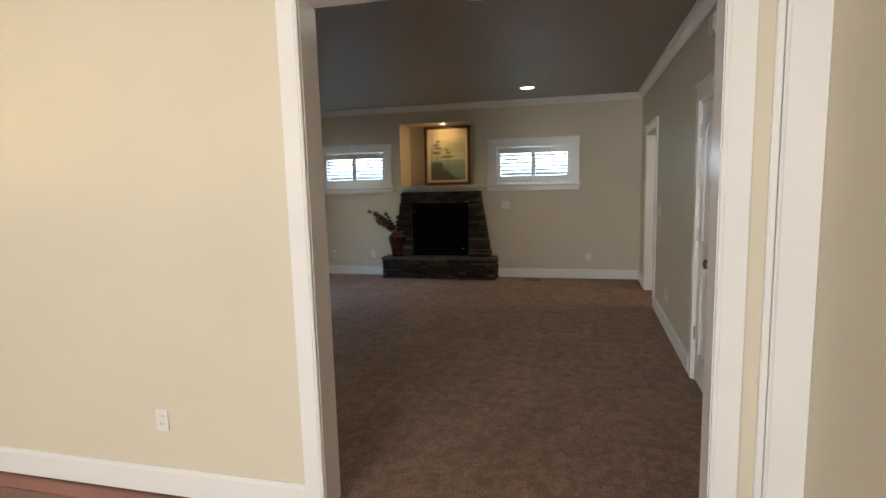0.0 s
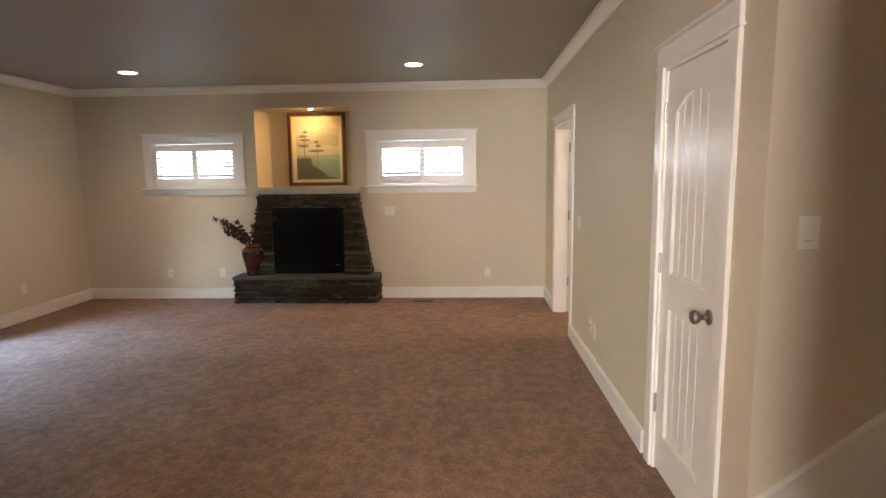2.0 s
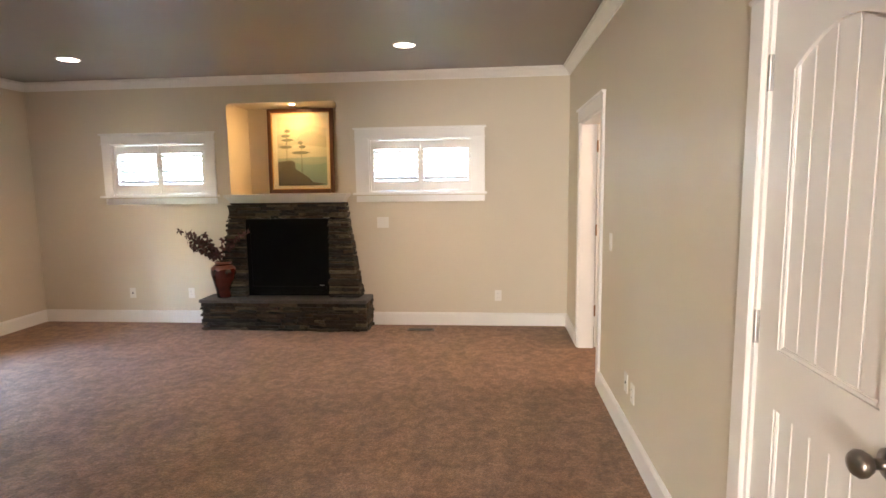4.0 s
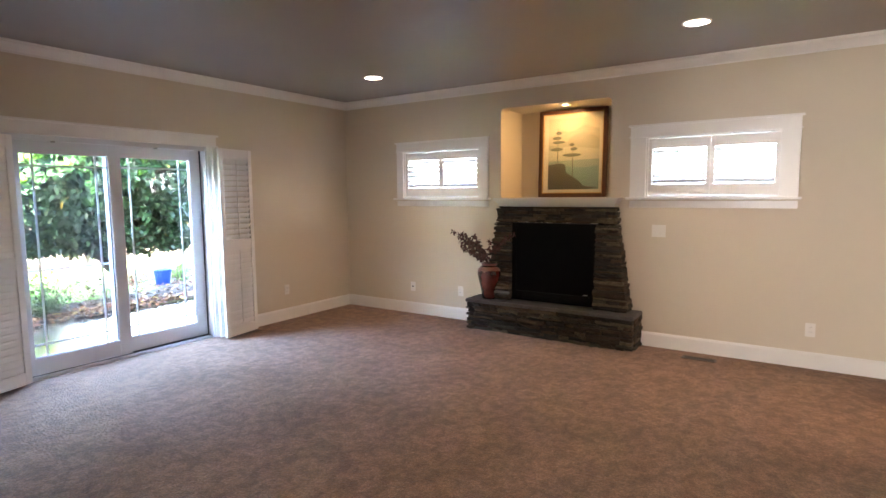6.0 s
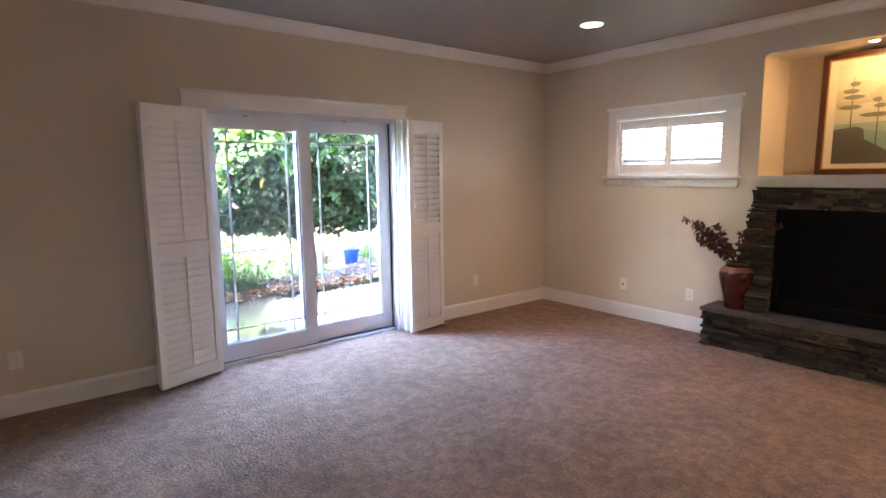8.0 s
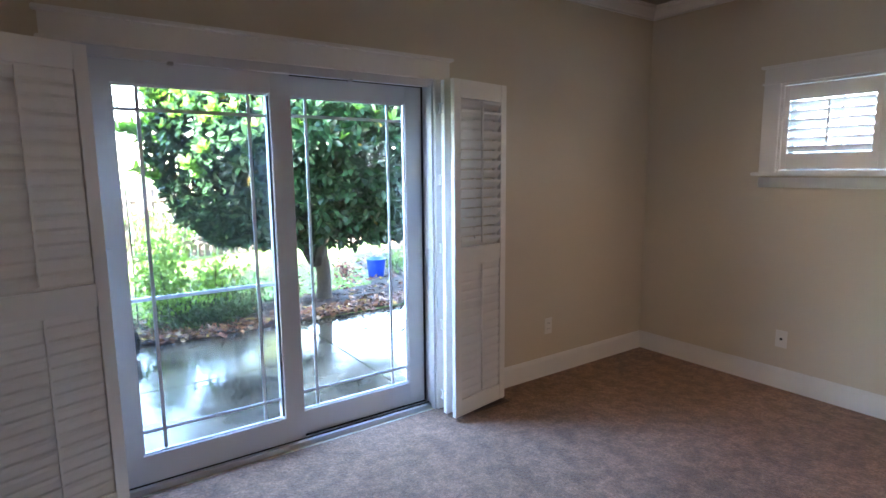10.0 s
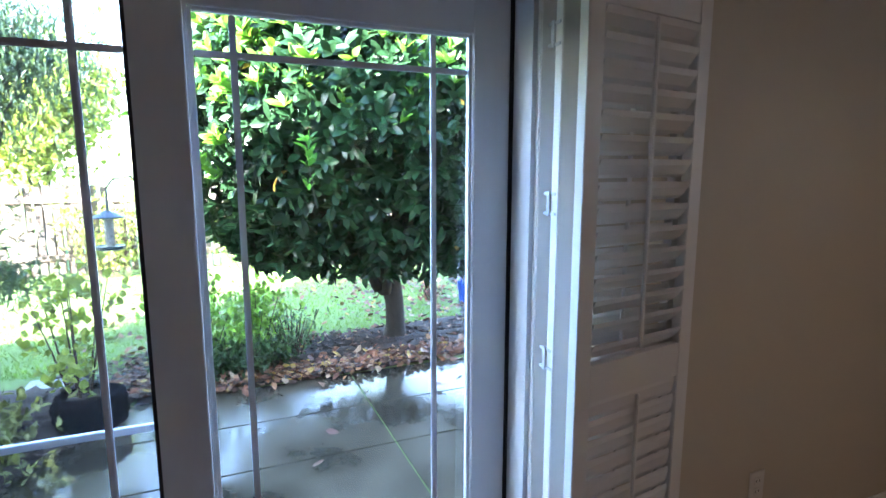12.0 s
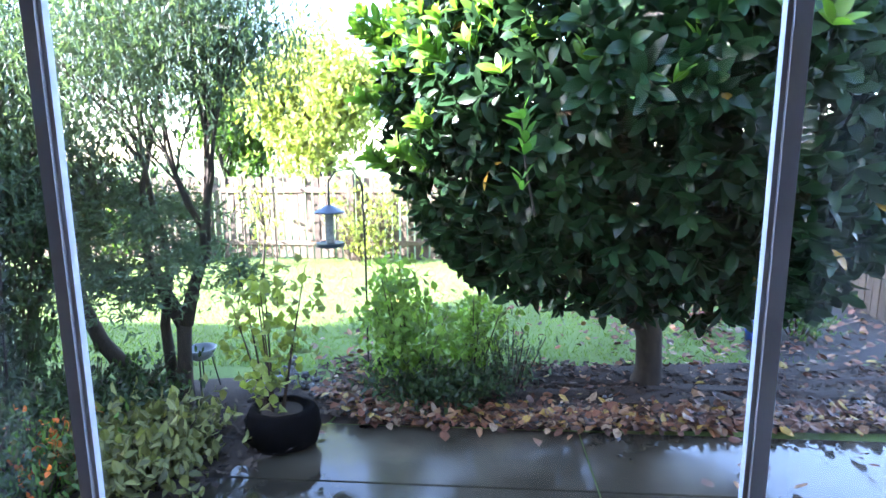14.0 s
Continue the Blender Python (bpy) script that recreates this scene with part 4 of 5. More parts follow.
def ink(name, pts, depth, color, label=""):
    """One flat shape of the print; points are fractions of its width and height."""
    bm = bmesh.new()
    bm.faces.new([bm.verts.new((ix0 + u * IW, -0.0028 - depth * 0.0004, iz0 + v * IH)) for u, v in pts])
    bmesh.ops.triangulate(bm, faces=bm.faces[:])
    me = bpy.data.meshes.new(name)
    bm.to_mesh(me)
    bm.free()
    me.materials.append(mat("ink_" + name, color, rough=0.8, vary=0.06, vary_scale=9))
    return shared(name, me, pic, Matrix.Identity(4))


def hill(points, base):
    return [(0, base)] + points + [(1, base)]


ink("print_sky", [(0, 0), (1, 0), (1, 1), (0, 1)], 0, (0.62, 0.52, 0.34))
ink("print_far_hills", hill([(0, 0.74), (0.10, 0.76), (0.22, 0.84), (0.32, 0.83), (0.42, 0.80), (0.50, 0.78), (0.62, 0.86), (0.74, 0.90), (0.85, 0.85), (1, 0.83)], 0.45), 1, (0.50, 0.43, 0.29))
ink("print_mid_hills", hill([(0, 0.62), (0.3, 0.64), (0.42, 0.70), (0.52, 0.76), (0.68, 0.79), (0.82, 0.77), (0.92, 0.73), (1, 0.68)], 0.40), 2, (0.40, 0.36, 0.25))
ink("print_mist", hill([(0, 0.56), (0.4, 0.60), (0.7, 0.58), (1, 0.55)], 0.35), 3, (0.50, 0.45, 0.32))
ink("print_lake_far", [(0, 0), (1, 0), (1, 0.42), (0, 0.40)], 4, (0.30, 0.34, 0.26))
ink("print_lake_near", [(0, 0), (1, 0), (1, 0.33), (0.7, 0.30), (0.35, 0.33), (0, 0.31)], 5, (0.22, 0.31, 0.25))
ink("print_rock", [(0, 0), (0.72, 0), (0.98, 0.02), (0.70, 0.05), (0.62, 0.12), (0.50, 0.18), (0.36, 0.24), (0.35, 0.34), (0.28, 0.37), (0.12, 0.36), (0, 0.345)], 6, (0.10, 0.09, 0.065))
for tx, base, top, sc_ in ((0.19, 0.36, 0.86, 1.0), (0.49, 0.18, 0.66, 1.1)):
    ink("print_trunk", [(tx - 0.006, base), (tx + 0.008, base), (tx + 0.004, top), (tx - 0.004, top)], 7, (0.09, 0.075, 0.05))
    tiers = ((0.56, 0.13), (0.66, 0.12), (0.72, 0.09), (0.79, 0.06)) if tx < 0.3 else ((0.475, 0.18), (0.56, 0.07), (0.62, 0.05))
    for k, (tz, tw) in enumerate(tiers):
        pts = []
        for i in range(14):
            a = 2 * math.pi * i / 14
            pts.append((tx + (0.02 if k % 2 else -0.02) + tw * math.cos(a) * (1 + 0.15 * math.sin(3 * a)), tz + 0.030 * math.sin(a) * (0.6 if math.sin(a) < 0 else 1.0)))
        ink("print_foliage", pts, 8 + k, (0.16, 0.15, 0.10))
bm = bmesh.new()
bm_box(bm, fwid + 0.001, W - fwid - 0.001, -0.013, -0.011, fwid + 0.001, H - fwid - 0.001)
g = part("glazing", bm, PICGLASS, pic, "clear picture glass")
g.visible_shadow = False

# ---- plates, outlets, vents ----
def plate(name, label, category, m, w=0.072, h=0.115, kind_=""):
    e = empty(name, m, label, category)
    part("cover_plate", bm_box(bmesh.new(), -w / 2, w / 2, -0.006, 0.0, -h / 2, h / 2, 0.002), PLATE, e)
    if kind_ == "outlet":
        for z in (-0.02, 0.02):
            f = part("socket_face", bm_box(bmesh.new(), -0.017, 0.017, -0.008, -0.0055, z - 0.014, z + 0.014, 0.003), PLATE, e)
            bm = bmesh.new()
            bm_box(bm, -0.008, -0.006, -0.0088, -0.0078, z - 0.003, z + 0.006)
            bm_box(bm, 0.006, 0.008, -0.0088, -0.0078, z - 0.003, z + 0.006)
            part("slots", bm, DARK, e)
    elif kind_ == "jack":
        part("jack", bm_box(bmesh.new(), -0.008, 0.008, -0.0085, -0.0055, -0.008, 0.008, 0.001), DARK, e)
    elif kind_ == "rocker":
        part("rocker", bm_box(bmesh.new(), -0.017, 0.017, -0.010, -0.0055, -0.033, 0.033, 0.003), PLATE, e)
        part("gap_line", bm_box(bmesh.new(), -0.015, 0.015, -0.0105, -0.0098, -0.0275, -0.0262), DARK, e)
    elif kind_ == "double":
        for x in (-0.023, 0.023):
            part("rocker", bm_box(bmesh.new(), x - 0.016, x + 0.016, -0.010, -0.0055, -0.033, 0.033, 0.003), PLATE, e)
    return e


ON_N = lambda x, z: Matrix.Translation((x, YF, z))
ON_E = lambda y, z: Matrix.Translation((XR, y, z)) @ pose(0, 0, 0, 0, 0, -90)
ON_W = lambda y, z: Matrix.Translation((XL, y, z)) @ pose(0, 0, 0, 0, 0, 90)
plate("cable_outlet", "white wall plate with a dark jack above the baseboard", "wall plate", ON_N(-3.955, 0.335), kind_="jack")
plate("outlet", "white duplex power outlet on the cream wall", "outlet", ON_N(-3.26, 0.337), kind_="outlet")
plate("outlet", "white duplex power outlet on the cream wall", "outlet", ON_N(0.15, 0.325), kind_="outlet")
plate("light_switch", "white double rocker switch plate beside the fireplace", "light switch", ON_N(-1.07, 1.112), w=0.125, kind_="double")
plate("cable_outlet", "white wall plate with a dark jack above the baseboard", "wall plate", ON_E(6.02, 0.345), kind_="jack")
plate("outlet", "white duplex power outlet on the cream wall", "outlet", ON_E(5.87, 0.335), kind_="outlet")
plate("light_switch", "white rocker switch beside the doorway", "light switch", ON_E(6.52, 1.12), kind_="rocker")
plate("outlet", "white duplex power outlet on the cream wall", "outlet", ON_W(3.66, 0.35), kind_="outlet")
plate("outlet", "white duplex power outlet on the cream wall", "outlet", ON_W(7.50, 0.36), kind_="outlet")
plate("light_switch", "large white rocker switch by the stairs", "light switch", Matrix.Translation((1.012, 3.58, 1.335)), w=0.068, h=0.108, kind_="rocker")
plate("outlet", "white duplex power outlet on the hall wall", "outlet", Matrix.Translation((-1.94, YH, 0.385)), kind_="outlet")

chime = empty("door_chime", Matrix.Translation((XR, 4.10, 2.44)) @ pose(0, 0, 0, 0, 0, -90), "small white door chime box high on the wall", "door chime")
part("housing", bm_box(bmesh.new(), -0.075, 0.075, -0.045, 0, -0.055, 0.055, 0.008), PLATE, chime)
part("base", bm_box(bmesh.new(), -0.06, 0.06, -0.03, -0.001, -0.068, -0.056, 0.003), PLATE, chime)

VENT = mat("brown_vent_metal", (0.11, 0.075, 0.055), rough=0.45, metal=0.3)
for x, y, turn in ((-0.655, 8.36, 0), (-4.885, 6.83, 90)):
    v = empty("floor_vent", Matrix.Translation((x, y, 0.0)) @ pose(0, 0, 0, 0, 0, turn), "brown metal floor register set in the carpet", "floor vent", "floor registers")
    bm = bmesh.new()
    for a, b, c, d in ((-0.14, -0.127, -0.05, 0.05), (0.127, 0.14, -0.05, 0.05), (-0.127, 0.127, -0.05, -0.037), (-0.127, 0.127, 0.037, 0.05)):
        bm_box(bm, a, b, c, d, 0.0, 0.006, 0.001)
    part("vent_frame", bm, VENT, v)
    part("well", bm_box(bmesh.new(), -0.127, 0.127, -0.037, 0.037, 0.0005, 0.0015), DARK, v)
    me = finish("vent_slat", bm_box(bmesh.new(), -0.002, 0.002, -0.037, 0.037, 0.0015, 0.005), VENT)
    for i in range(17):
        shared("vent_slat", me, v, Matrix.Translation((-0.12 + 0.015 * i, 0, 0)))

# ---- garden ----
ZP, ZG = -0.12, -0.10           # patio and garden ground
GRASS = mat("lawn_soil", (0.12, 0.18, 0.04), rough=0.95, vary=0.3, vary_scale=1.2, fine=0.35, fine_scale=60, bump=1.0, bump_scale=80)
BLADE = mat("grass_blade", (0.17, 0.26, 0.045), rough=0.8, vary=0.25, vary_scale=1.1, trans=0.3, per="island", per_amount=0.25, spec=0.2)
SOIL = mat("dark_garden_soil", (0.045, 0.033, 0.025), rough=1.0, vary=0.35, vary_scale=5, fine=0.4, fine_scale=60, bump=1.0, bump_scale=35)
GRAVEL = mat("grey_gravel", (0.052, 0.046, 0.040), rough=0.95, vary=0.25, vary_scale=3, fine=0.5, fine_scale=45, bump=1.0, bump_scale=50)
WET = mat("wet_concrete", (0.060, 0.052, 0.036), rough=0.12, vary=0.7, vary_scale=2.2, fine=0.12, fine_scale=50, bump=0.25, bump_scale=14, rough_vary=0.14, per="object", per_amount=0.12)
LITTER = mat("fallen_leaf", (1, 1, 1), rough=0.6, vary=0.15, vary_scale=40, fine=0.1)
ramp_by_piece(LITTER, [(0.19, 0.075, 0.035), (0.26, 0.11, 0.045), (0.09, 0.04, 0.024), (0.30, 0.16, 0.075), (0.07, 0.035, 0.022), (0.36, 0.24, 0.05), (0.21, 0.085, 0.045), (0.13, 0.06, 0.035), (0.34, 0.24, 0.15), (0.15, 0.06, 0.03), (0.22, 0.12, 0.07)])
PEBBLE = mat("dark_pebble", (0.075, 0.078, 0.085), rough=0.35, vary=0.3, vary_scale=20, per="island", per_amount=0.6)
LAUREL = mat("laurel_leaf", (0.015, 0.041, 0.014), rough=0.34, spec=0.26, vary=0.3, vary_scale=3, per="island", per_amount=0.5, trans=0.12)
LAUREL_Y = mat("yellow_laurel_leaf", (0.55, 0.30, 0.04), rough=0.35, per="island", per_amount=0.4, trans=0.3)
OLIVE = mat("fine_grey_green_leaf", (0.080, 0.125, 0.082), rough=0.5, per="island", per_amount=0.5, trans=0.35)
LIME = mat("yellow_green_leaf", (0.23, 0.27, 0.075), rough=0.5, per="island", per_amount=0.45, trans=0.45)
ROSE = mat("light_green_leaf", (0.20, 0.31, 0.08), rough=0.45, per="island", per_amount=0.45, trans=0.45)
SHRUB = mat("mid_green_leaf", (0.095, 0.18, 0.035), rough=0.5, per="island", per_amount=0.5, trans=0.4)
BARK = mat("grey_brown_bark", (0.042, 0.033, 0.024), rough=0.95, vary=0.3, vary_scale=6, fine=0.4, fine_scale=40, bump=1.0, bump_scale=25, stretch=(1, 1, 0.35))
FENCE = mat("weathered_fence_board", (0.105, 0.078, 0.056), rough=0.9, vary=0.2, vary_scale=5, fine=0.25, fine_scale=30, stretch=(5, 5, 0.4), per="object", per_amount=0.35)
POTBLACK = mat("black_planter", (0.005, 0.0045, 0.0045), rough=1.0, spec=0.08, vary=0.3, vary_scale=14, bump=0.8, bump_scale=40)
DUSTY = mat("dusty_green_leaf", (0.16, 0.165, 0.055), rough=0.6, per="island", per_amount=0.6, trans=0.25)
COVER = mat("dark_cover_leaf", (0.035, 0.065, 0.02), rough=0.5, per="island", per_amount=0.6, trans=0.25)
BLUE = mat("blue_plastic", (0.02, 0.07, 0.55), rough=0.35)
FEEDER = mat("blue_grey_metal", (0.06, 0.085, 0.11), rough=0.4, metal=0.4)
BOWLM = mat("grey_ceramic", (0.28, 0.30, 0.32), rough=0.4, vary=0.2, vary_scale=12)

bm = bmesh.new()
bm_box(bm, -400, -5.3, -400, 400, -0.6, ZG - 0.03)
thing("ground", bm, GRASS, kind="structure")
bm = bmesh.new()
bm_box(bm, -5.3, 400, YF + 0.2, 400, -0.6, ZG - 0.03)
bm_box(bm, 5.2, 400, -400, YF + 0.2, -0.6, ZG - 0.03)
bm_box(bm, -5.3, 5.2, -400, -14.2, -0.6, ZG - 0.03)
thing("ground_sides", bm, GRASS, kind="structure")


def patch(name, outline, z0, z1, material, n=40, seed=1, rough=0.02):
    """A gently mounded ground patch inside an outline (x, y)."""
    rnd = random.Random(seed)
    cx = sum(p[0] for p in outline) / len(outline)
    cy = sum(p[1] for p in outline) / len(outline)
    pts = []
    for (ax, ay), (bx, by) in zip(outline, outline[1:] + outline[:1]):
        for i in range(8):
            s = i / 8
            pts.append((ax + (bx - ax) * s, ay + (by - ay) * s))
    verts, faces = [], []
    rings = [1.0, 0.96, 0.85, 0.65, 0.4, 0.15]
    for k, r in enumerate(rings):
        for x, y in pts:
            h = z0 + (z1 - z0) * (1 - (1 - min(1.0, (1 - r) / 0.35)) ** 2)
            verts.append((cx + (x - cx) * r, cy + (y - cy) * r, h + (rnd.uniform(-rough, rough) if k else -0.02)))
    m = len(pts)
    for k in range(len(rings) - 1):
        for i in range(m):
            j = (i + 1) % m
            faces.append((k * m + i, k * m + j, (k + 1) * m + j, (k + 1) * m + i))
    faces.append(tuple((len(rings) - 1) * m + i for i in range(m)))
    me = pydata(name, verts, faces, material)
    for p in me.polygons:
        p.use_smooth = True
    return tagged(new(name, me), kind="structure")


patch("planting_bed", [(-7.87, 5.1), (-7.88, 6.5), (-7.95, 8.0), (-8.05, 11.0), (-9.0, 11.0), (-9.1, 8.4), (-8.95, 7.2), (-8.75, 6.0), (-8.5, 5.1)], -0.125, -0.07, SOIL, seed=3)
patch("planting_bed_corner", [(-7.87, 5.16), (-8.5, 5.3), (-8.6, 4.4), (-8.3, 2.6), (-6.1, 2.6), (-6.3, 4.50), (-6.9, 4.66), (-7.25, 4.80), (-7.6, 5.0)], -0.128, -0.076, SOIL, seed=13)
patch("gravel_path", [(-8.9, 8.0), (-8.9, 13.5), (-13.0, 13.5), (-12.0, 9.0), (-10.0, 8.3)], -0.15, -0.115, GRAVEL, seed=4, rough=0.008)


def ground_z(x, y):
    return -0.085


def lattice_leaves(name, count, spot, size, material, seed, flat=True, label="", parent=None):
    rnd = random.Random(seed)
    v, f = [], []
    for _ in range(count):
        x, y, z = spot(rnd)
        s = rnd.uniform(*size)
        tilt = rnd.uniform(-0.55, 0.55) if flat else rnd.uniform(-1.4, 1.4)
        q = Euler((rnd.uniform(-0.6, 0.6), tilt, rnd.uniform(0, 6.283))).to_matrix().to_4x4()
        leaf_mesh(v, f, Matrix.Translation((x, y, z)) @ q, s, s * rnd.uniform(0.5, 0.8), rnd.uniform(-0.3, 0.5), rnd.uniform(-0.3, 0.4))
    ob = new(name, pydata(name, v, f, material))
    return tagged(ob, label, kind="stuff")


def litter_spot(rnd):
    y = rnd.uniform(5.0, 10.5)
    edge = -7.83 - max(0, y - 6.6) * 0.055 - (max(0, 5.4 - y) * 0.9)
    d = abs(rnd.gauss(0, 0.16)) if rnd.random() < 0.6 else rnd.uniform(0, 1.0)
    return edge - d + rnd.uniform(-0.02, 0.03), y, -0.09 + rnd.uniform(0, 0.045) * (1 if d < 0.3 else 0.4)


lattice_leaves("leaf_litter", 5600, litter_spot, (0.035, 0.085), LITTER, 5, label="brown, orange and yellow fallen leaves along the patio edge")
lattice_leaves("scattered_leaves", 1500, lambda r: (r.uniform(-7.8, -6.0) if r.random() < 0.06 else r.uniform(-11.5, -8.8), (r.uniform(4.5, 11.5) if r.random() < 0.3 else r.uniform(7.2, 11.5)), -0.095 + r.uniform(0, 0.01)), (0.05, 0.09), LITTER, 6, label="single fallen leaves on the patio and lawn")
rnd = random.Random(8)
bm_v, bm_f = [], []
ico = bmesh.new()
bmesh.ops.create_icosphere(ico, subdivisions=1, radius=1)
iv = [v.co.copy() for v in ico.verts]
ifc = [tuple(v.index for v in f.verts) for f in ico.faces]
ico.free()
for _ in range(700):
    y = rnd.uniform(4.6, 9.5)
    x = -7.86 - max(0, y - 6.6) * 0.055 - max(0, 5.4 - y) * 0.75 - abs(rnd.gauss(0, 0.16))
    s = rnd.uniform(0.015, 0.04)
    k = len(bm_v)
    q = Euler((rnd.uniform(0, 3), rnd.uniform(0, 3), rnd.uniform(0, 3))).to_matrix()
    for c in iv:
        p = q @ Vector((c.x * s, c.y * s * 0.8, c.z * s * 0.6))
        bm_v.append((x + p.x, y + p.y, -0.085 + p.z))
    bm_f += [tuple(k + i for i in f) for f in ifc]
tagged(new("pebbles", pydata("pebbles", bm_v, bm_f, PEBBLE)), "dark river pebbles among the fallen leaves", kind="stuff")

# lawn blades
rnd = random.Random(9)
gv, gf = [], []
for _ in range(44000):
    x = -8.75 - rnd.random() ** 1.3 * 5.0
    y = rnd.uniform(0.5, 9.6)
    if x > -9.05 and y > 5.0 and rnd.random() < 0.6:
        continue
    if y > 8.2 and rnd.random() < 0.8:
        continue
    h, a = rnd.uniform(0.015, 0.036), rnd.uniform(0, 6.283)
    w = rnd.uniform(0.003, 0.006)
    dx, dy = math.cos(a) * w, math.sin(a) * w
    k = len(gv)
    gv += [(x - dx, y - dy, ZG - 0.032), (x + dx, y + dy, ZG - 0.032), (x + rnd.uniform(-0.02, 0.02), y + rnd.uniform(-0.02, 0.02), ZG - 0.03 + h)]
    gf.append((k, k + 1, k + 2))
tagged(new("grass", pydata("grass", gv, gf, BLADE)), "short green lawn grass", kind="stuff")


def cloud_leaves(name, parent, material, seed, count, spots, size, aspect, outward=None, droop=0.2, cluster=1, label="", shape=leaf_mesh):
    """Leaves in clusters at spots(rnd) -> (place, outward direction)."""
    rnd = random.Random(seed)
    v, f = [], []
    for _ in range(count):
        p, d = spots(rnd)
        d = Vector(d).normalized()
        base = d.to_track_quat("X", "Z").to_matrix().to_4x4()
        for c in range(cluster):
            s = rnd.uniform(*size)
            q = Euler((rnd.uniform(-0.5, 0.5) + 6.283 * c / max(1, cluster), rnd.uniform(-0.3, 0.3), 0)).to_matrix().to_4x4()
            lean = Euler((0, rnd.uniform(0.1, 0.95) if cluster > 1 else rnd.uniform(-0.7, 0.7), rnd.uniform(-0.5, 0.5))).to_matrix().to_4x4()
            shape(v, f, Matrix.Translation(p) @ base @ q @ lean, s, s * aspect, 0.22, droop)
    me = pydata(name, v, f, material)
    if shape is round_leaf:
        me.polygons.foreach_set("use_smooth", [True] * len(me.polygons))
    return tagged(shared(name, me, parent, Matrix.Identity(4)), label)


# laurel tree
LC = Vector((-8.35, 7.05, 1.42))
laurel = empty("laurel_tree", Matrix.Identity(4), "broad clipped laurel tree with glossy dark green leaves", "tree")
bm = bmesh.new()
bm_tube(bm, [(-8.54, 7.26, -0.13), (-8.53, 7.26, -0.05), (-8.51, 7.26, 0.05), (-8.47, 7.24, 0.28), (-8.42, 7.18, 0.5), (-8.38, 7.10, 0.9)], [0.15, 0.105, 0.088, 0.086, 0.098, 0.12], 14)
rnd = random.Random(12)
for i in range(11):
    a = i * 6.283 / 11 + rnd.uniform(-.2, .2)
    r = rnd.uniform(0.7, 1.15)
    e_ = Vector((LC.x + r * math.cos(a), LC.y + r * math.sin(a), rnd.uniform(0.9, 2.4)))
    s_ = Vector((-8.34 + 0.05 * math.cos(a), 7.11 + 0.05 * math.sin(a), 0.35 + rnd.uniform(0, .4)))
    mid = s_.lerp(e_, 0.5) + Vector((0, 0, 0.12))
    bm_tube(bm, [s_, mid, e_], [0.045, 0.028, 0.012], 7)
part("trunk", bm, BARK, laurel, "short grey-brown trunk with branches", smooth=True)


def crown_radius(z, a):
    """Outline of the clipped crown: widest low down, domed above, with a wavy edge."""
    t = (z - 0.72) / (3.15 - 0.72)
    if t < 0.12:
        r = 0.95 + 0.30 * (t / 0.12)
    elif t < 0.45:
        r = 1.25 + 0.25 * ((t - 0.12) / 0.33) ** 0.7
    else:
        r = 1.50 * math.sqrt(max(0.0, 1 - ((t - 0.45) / 0.57) ** 2))
    return r * (1 + 0.05 * math.sin(3 * a + 1.1) + 0.04 * math.sin(7 * a + 5 * z) + 0.03 * math.sin(13 * a + 2 + 9 * z))


def laurel_spot(rnd, inner=0.0):
    while True:
        z = rnd.uniform(0.74, 3.1)
        a = rnd.uniform(0, 6.283)
        R = crown_radius(z, a)
        if R < 0.15 or rnd.random() > (R / 1.6):
            continue
        r = R * (1 - inner - abs(rnd.gauss(0, 0.05)))
        p = Vector((LC.x + r * math.cos(a), LC.y + r * math.sin(a), z + rnd.uniform(-0.03, 0.03)))
        up = -1.3 + 2.0 * min(1.0, max(0.0, (z - 1.0) / 1.3))
        return p, Vector((math.cos(a), math.sin(a), up + rnd.uniform(-0.4, 0.4)))


def laurel_inner(rnd):
    p, d = laurel_spot(rnd, 0.0)
    k = rnd.uniform(0.5, 0.93)
    return Vector((LC.x + (p.x - LC.x) * k, LC.y + (p.y - LC.y) * k, 1.65 + (p.z - 1.65) * (0.3 + 0.7 * k))), d


def laurel_skirt(rnd):
    a = rnd.uniform(0, 6.283)
    r = 1.15 * math.sqrt(rnd.random())
    return Vector((LC.x + r * math.cos(a), LC.y + r * math.sin(a), 0.86 - 0.03 * r + rnd.uniform(-0.05, 0.12))), Vector((math.cos(a), math.sin(a), -1.2))


cloud_leaves("crown", laurel, LAUREL, 21, 3100, laurel_spot, (0.085, 0.13), 0.44, cluster=5, droop=0.30, shape=round_leaf, label="dense dark green glossy leaves")
cloud_leaves("inner_crown", laurel, LAUREL, 22, 2900, laurel_inner, (0.10, 0.15), 0.46, cluster=4, droop=0.3)
cloud_leaves("lower_crown", laurel, LAUREL, 23, 640, laurel_skirt, (0.09, 0.125), 0.45, cluster=4, droop=0.3, shape=round_leaf)
cloud_leaves("yellow_leaves", laurel, LAUREL_Y, 24, 75, laurel_spot, (0.08, 0.11), 0.46, shape=round_leaf, label="few yellowed leaves")


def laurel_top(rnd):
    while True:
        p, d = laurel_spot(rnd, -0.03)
        # denser high up and towards -y, where sunlight is painted on
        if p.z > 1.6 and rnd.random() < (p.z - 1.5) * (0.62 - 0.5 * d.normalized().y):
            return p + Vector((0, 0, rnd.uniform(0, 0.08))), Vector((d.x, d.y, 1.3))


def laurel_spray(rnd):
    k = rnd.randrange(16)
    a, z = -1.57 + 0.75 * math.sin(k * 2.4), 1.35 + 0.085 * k
